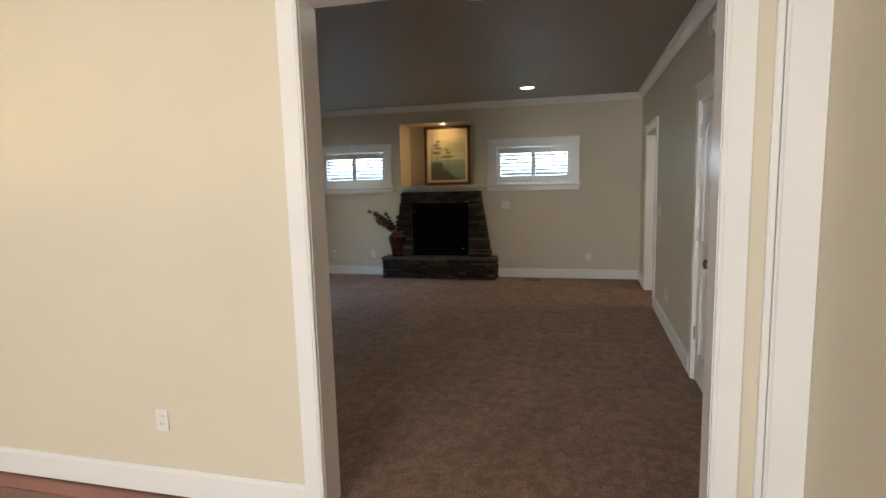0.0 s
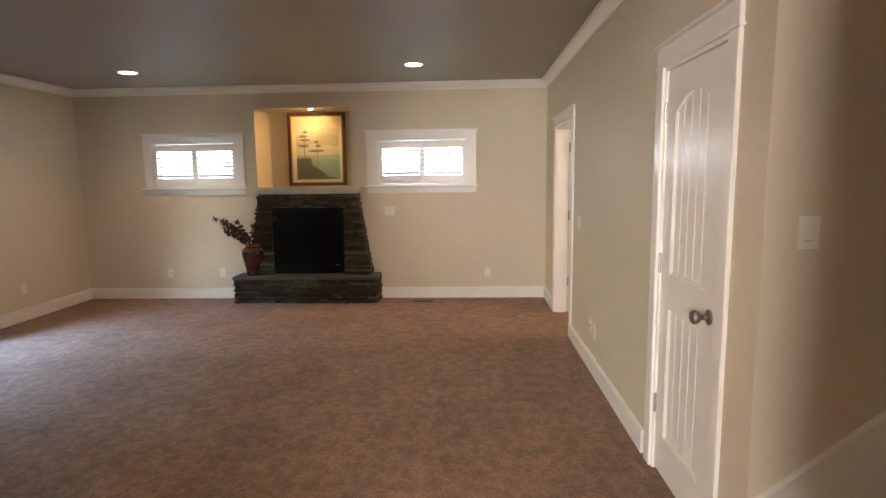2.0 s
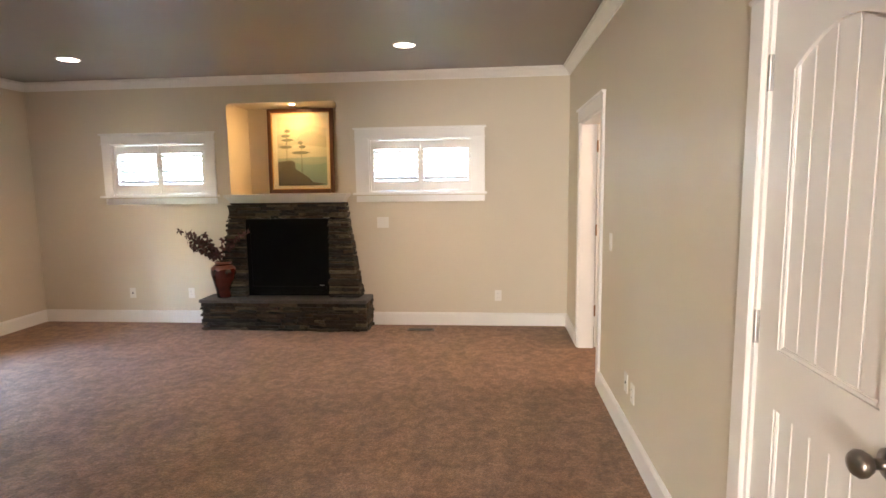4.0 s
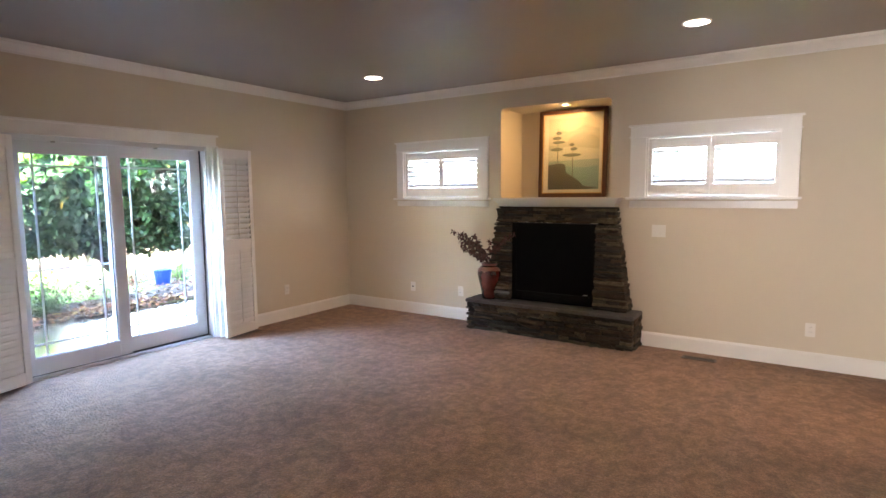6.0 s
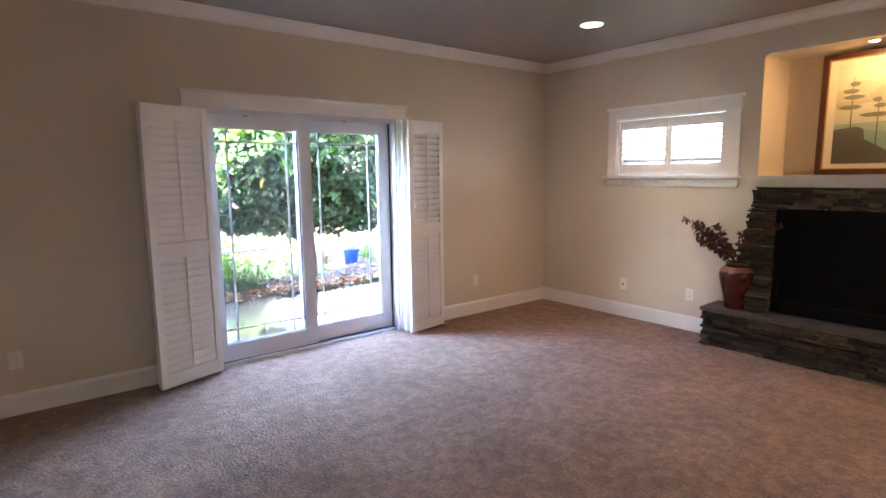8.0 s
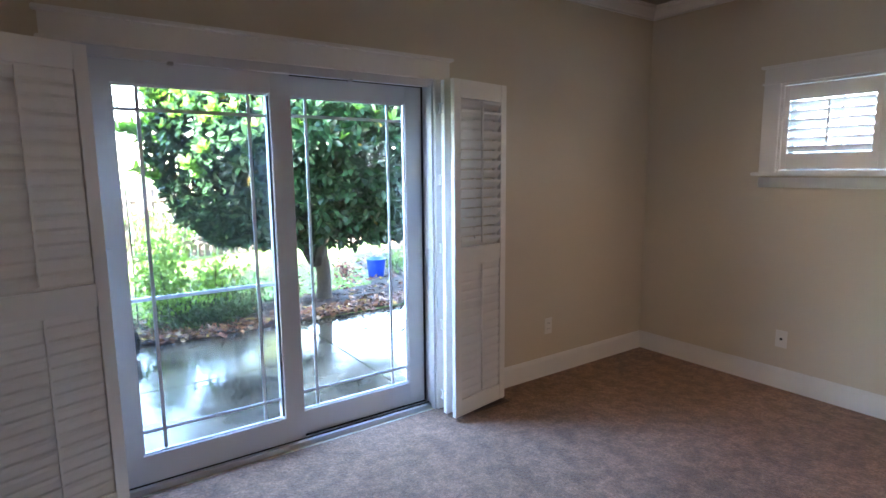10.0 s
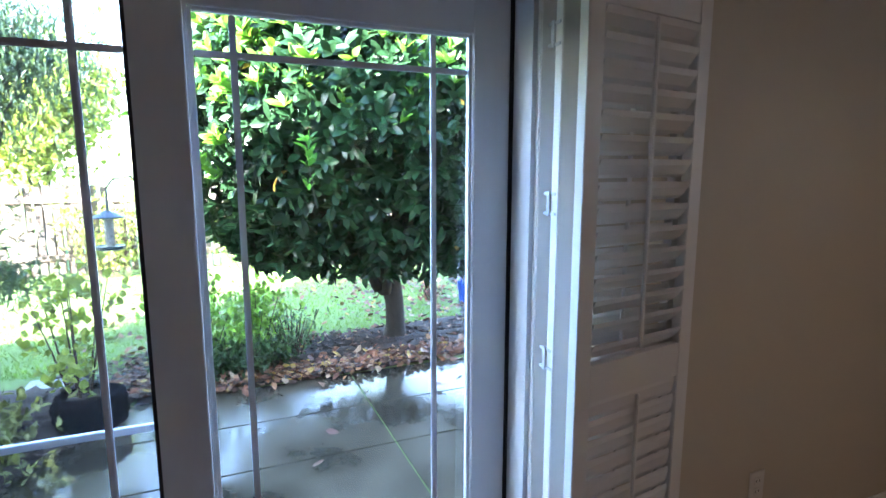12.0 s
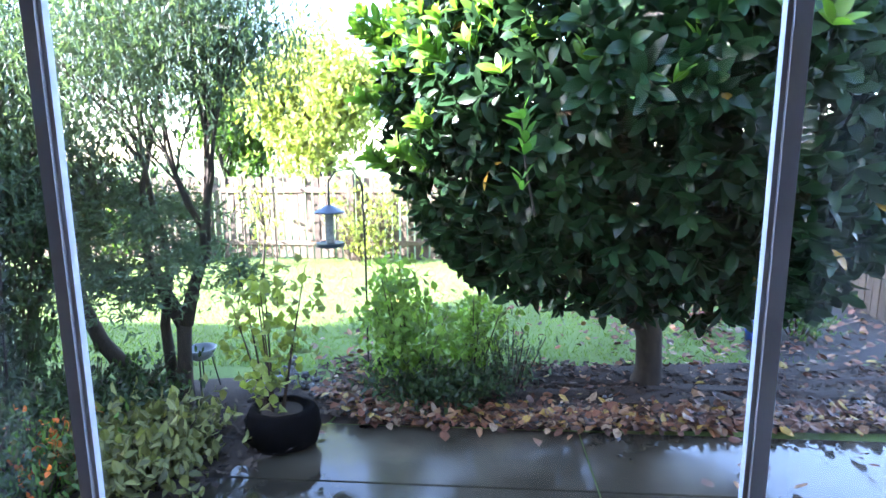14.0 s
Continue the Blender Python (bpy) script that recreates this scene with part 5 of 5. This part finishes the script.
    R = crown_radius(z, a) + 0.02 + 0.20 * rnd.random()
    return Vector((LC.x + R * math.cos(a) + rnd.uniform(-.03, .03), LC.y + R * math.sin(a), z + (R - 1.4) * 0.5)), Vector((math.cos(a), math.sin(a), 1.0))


# lighter copy of the laurel leaf: sunlight on crown and sprays put into colour
LAUREL_LIT = mat("sunlit_laurel_leaf", (0.13, 0.25, 0.035), rough=0.3, vary=0.25, vary_scale=3, per="island", per_amount=0.4, trans=0.4)
cloud_leaves("new_growth", laurel, LAUREL_LIT, 26, 560, laurel_top, (0.08, 0.125), 0.42, cluster=5, shape=round_leaf, label="laurel leaves with sunlight put into their yellow-green colour")
cloud_leaves("side_sprays", laurel, LAUREL_LIT, 27, 150, laurel_spray, (0.08, 0.125), 0.42, cluster=5, shape=round_leaf)
bm = bmesh.new()
bm_tube(bm, [(-7.05, 6.32, 1.25), (-6.93, 6.27, 1.45), (-6.90, 6.25, 1.62)], [0.006, 0.005, 0.003], 6)
part("sprig_stem", bm, BARK, laurel)
SPRIG = mat("bright_laurel_leaf", (0.12, 0.28, 0.05), rough=0.3, per="island", per_amount=0.3, trans=0.35)
cloud_leaves("sprig", laurel, SPRIG, 25, 8, lambda r: (Vector((-6.92, 6.26, 1.36 + 0.045 * r.randint(0, 6))), Vector((0.3, r.uniform(-0.3, 0.3), 1))), (0.07, 0.105), 0.36, cluster=3, shape=round_leaf, label="bright green young shoot")


def branching(bm, start, direction, length, radius, depth, rnd, tips, spread=0.6, up=0.25):
    pts, p, d = [Vector(start)], Vector(start), Vector(direction).normalized()
    for i in range(4):
        d = (d + Vector((rnd.uniform(-.22, .22), rnd.uniform(-.22, .22), rnd.uniform(-.08, .2) + up * 0.3))).normalized()
        p = p + d * length / 4
        pts.append(p.copy())
        if depth <= 1:
            tips.append((p.copy(), d.copy()))
    bm_tube(bm, pts, [radius * (1 - 0.13 * i) for i in range(5)], 7 if depth > 1 else 5)
    if depth > 0:
        for k in range(3 if depth > 1 else 4):
            q = pts[rnd.randint(2, 4)]
            nd = (d + Vector((rnd.uniform(-1, 1), rnd.uniform(-1, 1), rnd.uniform(-0.2, 0.7))) * spread).normalized()
            branching(bm, q, nd, length * rnd.uniform(0.6, 0.8), radius * 0.52, depth - 1, rnd, tips, spread, up)


def loose_tree(name, x, y, trunks, length, radius, depth, seed, leaf_mat, size, aspect, per_tip, label, spread=0.7, scatter=0.16, droop=0.3, limbs=()):
    """trunks: (start beside x, y; direction), the start's third number its height; limbs: thick lower stems as (points, radii)."""
    e = empty(name, Matrix.Identity(4), label, "tree")
    rnd = random.Random(seed)
    bm, tips = bmesh.new(), []
    for pts, radii in limbs:
        bm_tube(bm, [(x + a, y + b, c) for a, b, c in pts], radii, 10)
    for (ox, oy, *oz), d in trunks:
        branching(bm, (x + ox, y + oy, oz[0] if oz else -0.16), d, length, radius, depth, rnd, tips, spread)
    part("trunk", bm, BARK, e, smooth=True)

    def spots(r):
        p, d = tips[r.randrange(len(tips))]
        return p + Vector((r.gauss(0, scatter), r.gauss(0, scatter), r.gauss(0, scatter * 0.8))), (d + Vector((r.uniform(-1, 1), r.uniform(-1, 1), r.uniform(-1, 0.8)))).normalized()
    cloud_leaves("crown", e, leaf_mat, seed + 1, len(tips) * per_tip, spots, size, aspect, cluster=2, droop=droop)
    return e


willow = loose_tree("willow_like_tree", -8.10, 4.03, [((-0.02, -0.63, 0.74), (0, -0.25, 1)), ((0.0, -0.56, 0.52), (0.2, -0.7, 0.7)), ((-0.08, 0.0, 0.74), (-0.1, -0.15, 1)),
                                              ((-0.05, -0.12, 0.86), (-0.1, -0.2, 1)), ((0.05, 0.34, 0.93), (0.1, 0.35, 1)), ((0.02, 0.22, 0.68), (0.3, 0.5, 0.8))],
           0.95, 0.026, 3, 31, OLIVE, (0.028, 0.06), 0.24, 24, "multi-stemmed garden tree with fine grey-green leaves", spread=0.75, scatter=0.17,
           limbs=(([(0, -0.03, -0.17), (0.01, -0.14, -0.02), (0.02, -0.30, 0.12), (0.02, -0.45, 0.30), (0.0, -0.56, 0.52), (-0.02, -0.63, 0.76)], [0.085, 0.062, 0.054, 0.048, 0.043, 0.035]),
                  ([(-0.06, 0.0, -0.17), (-0.06, -0.03, 0.1), (-0.05, -0.04, 0.4), (-0.08, 0.0, 0.76)], [0.055, 0.038, 0.032, 0.028]),
                  ([(0, 0.09, -0.17), (0.01, 0.10, 0.0), (0.0, 0.11, 0.25), (0.01, 0.13, 0.46)], [0.075, 0.052, 0.044, 0.048]),
                  ([(0.0, 0.12, 0.42), (-0.02, 0.0, 0.62), (-0.05, -0.12, 0.88)], [0.05, 0.042, 0.033]),
                  ([(0.01, 0.14, 0.43), (0.02, 0.22, 0.68), (0.05, 0.34, 0.95)], [0.048, 0.038, 0.031])))

BOUGHS = [Vector((-8.05 + 0.32 * math.sin(k * 2.1), 3.28 + 0.082 * k, 0.98 + 0.26 * math.sin(k * 1.7) + (0.10 if k < 6 else 0.0))) for k in range(15)]


def bough_spot(rnd):
    b = BOUGHS[rnd.randrange(len(BOUGHS))]
    r, a = abs(rnd.gauss(0, 0.20)), rnd.uniform(0, 6.283)
    return b + Vector((r * math.cos(a), r * math.sin(a) * 0.9, rnd.gauss(0, 0.055) - 0.25 * r)), Vector((math.cos(a), math.sin(a), rnd.uniform(-0.9, 0.3)))


cloud_leaves("lower_crown", willow, OLIVE, 33, 3600, bough_spot, (0.028, 0.06), 0.24, cluster=4, droop=0.3, label="hanging boughs of fine blue-green leaves")

# bark mulch and small debris over the bed
rnd = random.Random(77)
mv, mf = [], []
for _ in range(5200):
    y = rnd.uniform(3.0, 10.2)
    lo = -7.86 - max(0, y - 6.6) * 0.05 if y > 5.1 else -6.5 - max(0, y - 4.5) * 1.6
    x = lo - rnd.random() * (1.0 if y > 5.1 else 1.6)
    s = rnd.uniform(0.012, 0.035)
    q = Euler((rnd.uniform(-0.7, 0.7), rnd.uniform(-0.7, 0.7), rnd.uniform(0, 6.283))).to_matrix()
    k = len(mv)
    for c in ((-1, -0.4, 0), (1, -0.35, 0.1), (0.9, 0.4, 0), (-0.8, 0.35, 0.15)):
        p = q @ (Vector(c) * s)
        mv.append((x + p.x, y + p.y, -0.078 + abs(p.z) + rnd.uniform(-0.01, 0.012)))
    mf += [(k, k + 1, k + 2), (k, k + 2, k + 3)]
MULCH = mat("bark_mulch", (0.06, 0.042, 0.03), rough=0.95, per="island", per_amount=0.9)
tagged(new("mulch", pydata("mulch", mv, mf, MULCH)), "dark bark mulch and twigs over the soil", kind="stuff")

loose_tree("juniper_tree", -8.2, 2.5, [((0.0, 0.12), (0.05, 0.22, 1)), ((-0.05, 0.0), (-0.1, -0.05, 1)), ((0.0, 0.2), (0.05, 0.5, 0.9))],
           0.98, 0.05, 3, 35, COVER, (0.05, 0.10), 0.26, 20, "bushy dark green garden tree beside the lawn", spread=0.9, scatter=0.2)

# shrubs and low plants
def shrub(name, cx, cy, rx, ry, h, count, material, seed, size, aspect, label, stems=8, z0=-0.1, category="shrub"):
    e = empty(name, Matrix.Translation((cx, cy, z0)), label, category)
    rnd = random.Random(seed)
    bm = bmesh.new()
    ends = []
    for i in range(stems):
        a, k = rnd.uniform(0, 6.283), math.sqrt(rnd.random())
        tx, ty, tz = rx * k * math.cos(a), ry * k * math.sin(a), h * rnd.uniform(0.55, 1.0)
        pts = [(tx * 0.25, ty * 0.25, 0), (tx * 0.6, ty * 0.6, tz * 0.5), (tx, ty, tz)]
        bm_tube(bm, pts, [0.007, 0.005, 0.0025], 5)
        ends.append([Vector(p) for p in pts])
    part("stems", bm, TWIG, e)

    def spots(r):
        s = ends[r.randrange(len(ends))]
        t = r.uniform(0.25, 2.0)
        p = s[int(t)].lerp(s[min(2, int(t) + 1)], t - int(t)) if t < 2 else s[2]
        return p + Vector((r.gauss(0, 0.03 + rx * 0.2), r.gauss(0, 0.03 + rx * 0.2), r.gauss(0, 0.05))), Vector((r.uniform(-1, 1), r.uniform(-1, 1), r.uniform(-0.3, 0.9)))
    cloud_leaves("foliage", e, material, seed + 1, count, spots, size, aspect, cluster=2)
    return e


shrub("rose_bush", -8.45, 5.60, 0.34, 0.40, 0.95, 720, ROSE, 41, (0.045, 0.075), 0.72, "bushy light green shrub with toothed leaves", 9)
shrub("rose_bush", -8.60, 6.02, 0.26, 0.28, 0.66, 420, ROSE, 43, (0.04, 0.065), 0.7, "small upright green shrub with sparse leaves", 10)
shrub("low_shrub", -8.15, 5.85, 0.26, 0.50, 0.26, 1200, COVER, 45, (0.035, 0.07), 0.42, "low spreading green plant in the bed", 22)
shrub("low_shrub", -8.35, 6.30, 0.22, 0.25, 0.42, 260, OLIVE, 47, (0.03, 0.06), 0.3, "low spreading grey-green plant in the bed", 14)
shrub("evergreen_shrub", -7.85, 3.05, 0.65, 0.55, 1.9, 3800, COVER, 65, (0.04, 0.08), 0.3, "tall dense dark green shrub at the end of the bed", 40)
shrub("ground_cover", -7.30, 4.40, 0.42, 0.36, 0.26, 1100, DUSTY, 49, (0.05, 0.09), 0.5, "leafy grey-green ground cover beside the patio", 26)
shrub("ground_cover", -7.75, 3.75, 0.5, 0.5, 0.30, 1700, COVER, 51, (0.035, 0.07), 0.45, "leafy dark green ground cover beside the patio", 26)
shrub("ground_cover", -6.9, 3.75, 0.45, 0.5, 0.45, 1300, COVER, 53, (0.03, 0.06), 0.4, "leafy grey-green ground cover beside the patio", 22)
LITTERRED = mat("dull_red_petal", (0.16, 0.045, 0.03), rough=0.6, per="island", per_amount=0.4)
ORANGE = mat("orange_petal", (0.62, 0.16, 0.03), rough=0.5, per="island", per_amount=0.35, trans=0.3)
shrub("orange_flowers", -7.0, 4.02, 0.22, 0.30, 0.42, 190, ORANGE, 55, (0.02, 0.04), 0.6, "clump of orange flowers beside the patio", 18, category="flowers")
shrub("orange_flower_leaves", -6.95, 4.05, 0.28, 0.35, 0.34, 620, SHRUB, 57, (0.03, 0.06), 0.35, "green foliage under the orange flowers", 18, category="flowers")

# black planter with a yellowing shrub
pot = empty("planter", Matrix.Translation((-7.60, 4.98, ZP + 0.003)) @ Matrix.Diagonal((0.80, 0.84, 0.95, 1)), "low rounded black planter on the wet patio", "planter")
bm = bmesh.new()
bm_lathe(bm, [(0.15, 0.0), (0.20, 0.03), (0.225, 0.10), (0.225, 0.17), (0.20, 0.23), (0.17, 0.25), (0.155, 0.24), (0.14, 0.215)], 28)
for v in bm.verts:
    v.co.y *= 1.12
    k = 1 + 0.05 * math.sin(v.co.z * 40 + v.co.x * 30) + 0.04 * math.sin(v.co.y * 37 + 1)
    v.co.x, v.co.y = v.co.x * k, v.co.y * k
part("bowl", bm, POTBLACK, pot, smooth=True)
bm = bmesh.new()
bm_lathe(bm, [(0.139, 0.20), (0.136, 0.218)], 20)
part("soil", bm, SOIL, pot)
shrub("potted_shrub", -7.62, 4.93, 0.19, 0.24, 0.86, 165, LIME, 59, (0.045, 0.07), 0.85, "sparse yellow-green shrub growing in the black planter", 7, z0=0.09)

# stone bowl on a wire stand
bb = empty("bird_bath", Matrix.Translation((-8.27, 4.15, ZG - 0.02)), "grey ceramic bowl on a thin wire stand", "bird bath")
bm = bmesh.new()
bm_lathe(bm, [(0.05, 0.24), (0.075, 0.255), (0.095, 0.29), (0.11, 0.32), (0.10, 0.322), (0.085, 0.30), (0.06, 0.275), (0.02, 0.268)], 24)
part("bowl", bm, BOWLM, bb, smooth=True)
for i in range(4):
    a = i * math.pi / 2 + 0.4
    bm = bmesh.new()
    bm_tube(bm, [(0.12 * math.cos(a), 0.12 * math.sin(a), 0.0), (0.07 * math.cos(a), 0.07 * math.sin(a), 0.26)], [0.005, 0.005], 6)
    part("leg", bm, DARK, bb)
slab = thing("stepping_slab", bm_box(bmesh.new(), -8.55, -8.30, 4.42, 4.72, -0.125, -0.085, 0.006), BOWLM, "small wet grey stepping slab in the bed", "stepping stone")

# bird feeder on a hooked pole
hook = empty("feeder_pole", Matrix.Translation((-8.55, 5.27, ZG)), "thin dark shepherd's hook pole", "pole")
bm = bmesh.new()
bm_tube(bm, [(0, 0, -0.05), (0, 0, 0.9), (0, -0.01, 1.42), (0, -0.08, 1.52), (0, -0.2, 1.50), (0, -0.25, 1.43)], [0.007] * 6, 7)
part("pole", bm, DARK, hook)
fd = empty("bird_feeder", Matrix.Translation((-8.55, 5.02, 0.0)), "hanging bird feeder with a conical blue-grey roof and seed tray", "bird feeder")
bm = bmesh.new()
bm_lathe(bm, [(0.112, 1.112), (0.109, 1.122), (0.05, 1.150), (0.010, 1.168), (0.006, 1.33)], 20)
part("roof", bm, FEEDER, fd)
bm = bmesh.new()
bm_lathe(bm, [(0.032, 0.90), (0.032, 1.112)], 16)
g = part("seed_tube", bm, mat("clear_plastic_seed", (0.42, 0.40, 0.36), rough=0.3, vary=0.4, vary_scale=60), fd, "clear tube with seed")
bm = bmesh.new()
bm_lathe(bm, [(0.085, 0.870), (0.10, 0.875), (0.10, 0.900), (0.093, 0.895)], 20)
part("tray", bm, FEEDER, fd)

# blue bucket and plants by it
bk = empty("bucket", Matrix.Translation((-9.62, 8.55, ZG - 0.02)), "bright blue plastic bucket on the gravel", "bucket")
bm = bmesh.new()
bm_lathe(bm, [(0.115, 0.0), (0.145, 0.26), (0.152, 0.262), (0.152, 0.28), (0.142, 0.28), (0.112, 0.02)], 24)
part("body", bm, BLUE, bk, smooth=True)
bm = bmesh.new()
bm_tube(bm, [(0, -0.15, 0.26), (0.05, -0.12, 0.33), (0.07, 0, 0.36), (0.05, 0.12, 0.33), (0, 0.15, 0.26)], [0.004] * 5, 6)
part("handle", bm, STEEL, bk)
shrub("potted_flowers", -9.75, 8.1, 0.14, 0.16, 0.22, 90, LITTERRED, 61, (0.03, 0.05), 0.6, "small reddish potted plants beside the bucket", 10, category="flowers")
shrub("low_shrub", -9.7, 8.9, 0.3, 0.3, 0.35, 260, SHRUB, 63, (0.03, 0.06), 0.45, "low green plant beside the bucket", 12)


def fence_run(name, ax, ay, bx, by, h, step, width, label, gap_top=True, z=-0.14):
    L = math.hypot(bx - ax, by - ay)
    e = empty(name, Matrix.Translation((ax, ay, z)) @ pose(0, 0, 0, 0, 0, math.degrees(math.atan2(by - ay, bx - ax))), label, "fence")
    for zz in (0.25, h - 0.25):
        part("rail", bm_box(bmesh.new(), 0, L, 0.012, 0.05, zz, zz + 0.08, 0.004), FENCE, e)
    me = finish("fence_board", bm_box(bmesh.new(), -width / 2, width / 2, -0.009, 0.009, 0.03, h, 0.003), FENCE)
    rr = random.Random(int(L * 100))
    x = width
    while x < L:
        shared("fence_board", me, e, pose(x, 0, rr.uniform(-0.02, 0.02), rr.uniform(-1, 1), rr.uniform(-0.8, 0.8), 0))
        x += step
    k = 0.0
    while k <= L:
        part("post", bm_box(bmesh.new(), k - 0.045, k + 0.045, 0.05, 0.14, 0, h + 0.05, 0.006), FENCE, e)
        k += 2.4
    return e


fence_run("fence", -13.4, 16.0, -13.4, -2.0, 1.35, 0.118, 0.095, "weathered wooden picket fence at the far end of the lawn")
fence_run("fence", -13.3, 10.6, -9.9, 9.9, 0.95, 0.15, 0.14, "old grey board fence beside the gravel")
fence_run("fence", -9.85, 9.95, -9.3, 14.0, 0.95, 0.15, 0.14, "old grey board fence beside the gravel")

# sapling tied to stakes
sp = loose_tree("sapling", -12.7, 2.75, [((0, 0), (0, 0.02, 1))], 0.9, 0.022, 1, 71, LIME, (0.05, 0.09), 0.5, 9, "young staked sapling on the lawn", spread=0.8)
for dy in (-0.25, 0.22):
    bm = bmesh.new()
    bm_tube(bm, [(-12.7, 2.75 + dy, -0.16), (-12.7, 2.75 + dy, 1.25)], [0.018, 0.018], 7)
    thing("stake", bm, FENCE, "wooden stake beside the sapling", "stake", "stakes of the sapling")

# trees and hedges beyond
loose_tree("maple_tree", -14.6, 3.1, [((0, 0), (0, 0, 1)), ((0.2, 0.2), (0.1, 0.3, 1))], 1.55, 0.08, 3, 81, LIME, (0.08, 0.13), 0.65, 26, "tall yellow-green tree beyond the fence", scatter=0.28)
loose_tree("maple_tree", -15.5, 1.6, [((0, 0), (0, 0, 1)), ((0.2, -0.2), (0.1, -0.4, 1))], 1.4, 0.09, 3, 83, SHRUB, (0.10, 0.18), 0.55, 7, "tall green tree beyond the fence", scatter=0.28)
loose_tree("maple_tree", -16.0, 8.2, [((0, 0), (0, 0, 1)), ((0.2, -0.2), (0.1, 0.4, 1))], 1.3, 0.09, 3, 85, LIME, (0.08, 0.14), 0.6, 15, "tall yellow-green tree beyond the fence", scatter=0.28)
loose_tree("maple_tree", -13.2, -1.4, [((0, 0), (0, 0, 1))], 1.4, 0.09, 3, 87, SHRUB, (0.10, 0.18), 0.55, 7, "tall green tree at the side of the lawn", scatter=0.28)
shrub("hedge_shrub", -13.0, 4.3, 0.4, 0.7, 1.5, 520, LIME, 91, (0.06, 0.11), 0.5, "tall yellow-green shrub against the far fence", 18)
shrub("hedge_shrub", -13.0, 6.2, 0.4, 0.8, 1.0, 420, SHRUB, 93, (0.06, 0.10), 0.5, "green shrub against the far fence", 18)
shrub("hedge_shrub", -12.6, 0.6, 0.5, 0.9, 1.5, 520, SHRUB, 95, (0.06, 0.11), 0.5, "tall green shrub against the far fence", 18)

# neighbour's pale wall seen as brightness outside the two high windows
thing("neighbour_wall", bm_box(bmesh.new(), -9, 7, 12.2, 12.4, -0.2, 2.2), mat("pale_siding", (0.26, 0.27, 0.29), rough=0.8, vary=0.05), kind="structure")

# ---- pieces of floors and stonework ----
patio = empty("patio", Matrix.Identity(4), kind="structure")
part("patio_base", bm_box(bmesh.new(), -7.86, -5.2, 1.9, 12.0, -0.30, ZP - 0.022), SOIL, patio)
for i, (xa, xb) in enumerate(((-7.86, -7.27), (-7.26, -6.70), (-6.69, -6.03), (-6.015, -5.24))):
    for ya, yb in ((1.9, 4.28), (4.29, 6.674), (6.684, 9.07), (9.08, 12.0)):
        if xb < -7.1 and yb < 5:
            continue
        if xb < -7.1 and ya < 5:
            ya = 4.72
        part("patio_slab", bm_box(bmesh.new(), xa, xb, ya, yb, ZP - 0.08, ZP + 0.0, 0.003), WET, patio)

rnd = random.Random(99)
y = 1.35
row = 0
plank = {}
while y < YB - 0.04:
    yb = min(y + 0.083, YB - 0.031)
    x = -4.4 + (row * 0.37) % 0.9
    xs = [-4.4]
    while x < 0.85:
        if x - xs[-1] > 0.2:
            xs.append(x)
        x += rnd.choice((0.6, 0.9, 1.2))
    xs.append(0.855)
    for a, b in zip(xs, xs[1:]):
        if y > YH - 0.09:
            a, b = max(a, OPX0 + 0.001), min(b, OPX1 - 0.001)
            if b - a < 0.05:
                continue
        part("floor_board", bm_box(bmesh.new(), a + 0.0008, b - 0.0008, y + 0.0006, yb - 0.0006, -0.005, 0.0, 0.0012), WOOD, hall_floor)
    y += 0.084
    row += 1

rnd = random.Random(5)
# hearth faces
for z0, z1 in courses(0.002, 0.296, rnd, 0.016, 0.034):
    x = HX0
    while x < HX1 - 0.03:
        w = min(rnd.choice((0.06, 0.10, 0.16, 0.22, 0.32)) * rnd.uniform(0.8, 1.15), HX1 - x)
        if HX1 - x - w < 0.06:
            w = HX1 - x
        stone_block(hearth, x + 0.002, x + w - 0.002, HY0 - rnd.uniform(-0.020, 0.026), HY0 + 0.06, z0 + 0.002, z1 - 0.002, rnd)
        x += w
    for xe, s in ((HX0, -1), (HX1, 1)):
        y = HY0 + 0.062
        while y < YF - 0.03:
            w = min(rnd.uniform(0.08, 0.2), YF - 0.003 - y)
            o = rnd.uniform(0.0, 0.014)
            bx = sorted((xe + s * o, xe - s * 0.03))
            stone_block(hearth, bx[0], bx[1], y, y + w - 0.003, z0 + 0.002, z1 - 0.002, rnd)
            y += w
# surround
for z0, z1 in courses(0.338, 1.335, rnd, 0.016, 0.034):
    zm = (z0 + z1) / 2
    hw, fy = half_width(zm), front_y(zm)
    spans = [(FX - hw, FX + hw)] if z0 > FBZ1 - 0.005 else [(FX - hw, FBX0), (FBX1, FX + hw)]
    if z0 < FBZ1 - 0.005 and z1 > FBZ1 + 0.002:
        z1 = FBZ1
    for a, b in spans:
        x = a + rnd.uniform(-0.012, 0.004)
        while x < b - 0.02:
            w = min(rnd.choice((0.08, 0.12, 0.18, 0.27, 0.34)) * rnd.uniform(0.85, 1.15), b - x)
            if b - x - w < 0.06:
                w = b - x
            end = rnd.uniform(-0.004, 0.012) if abs(x + w - (FX + hw)) < 0.002 else 0
            stone_block(fp, x + 0.002, x + w - 0.002 + end, fy - rnd.uniform(-0.018, 0.026), fy + 0.05, z0 + 0.0015, z1 - 0.0015, rnd)
            x += w
    for s in (-1, 1):
        xe = FX + s * hw
        bx = sorted((xe + s * rnd.uniform(-0.004, 0.010), xe - s * 0.03))
        stone_block(fp, bx[0], bx[1], fy + 0.052, YF - 0.003, z0 + 0.0015, z1 - 0.0015, rnd)
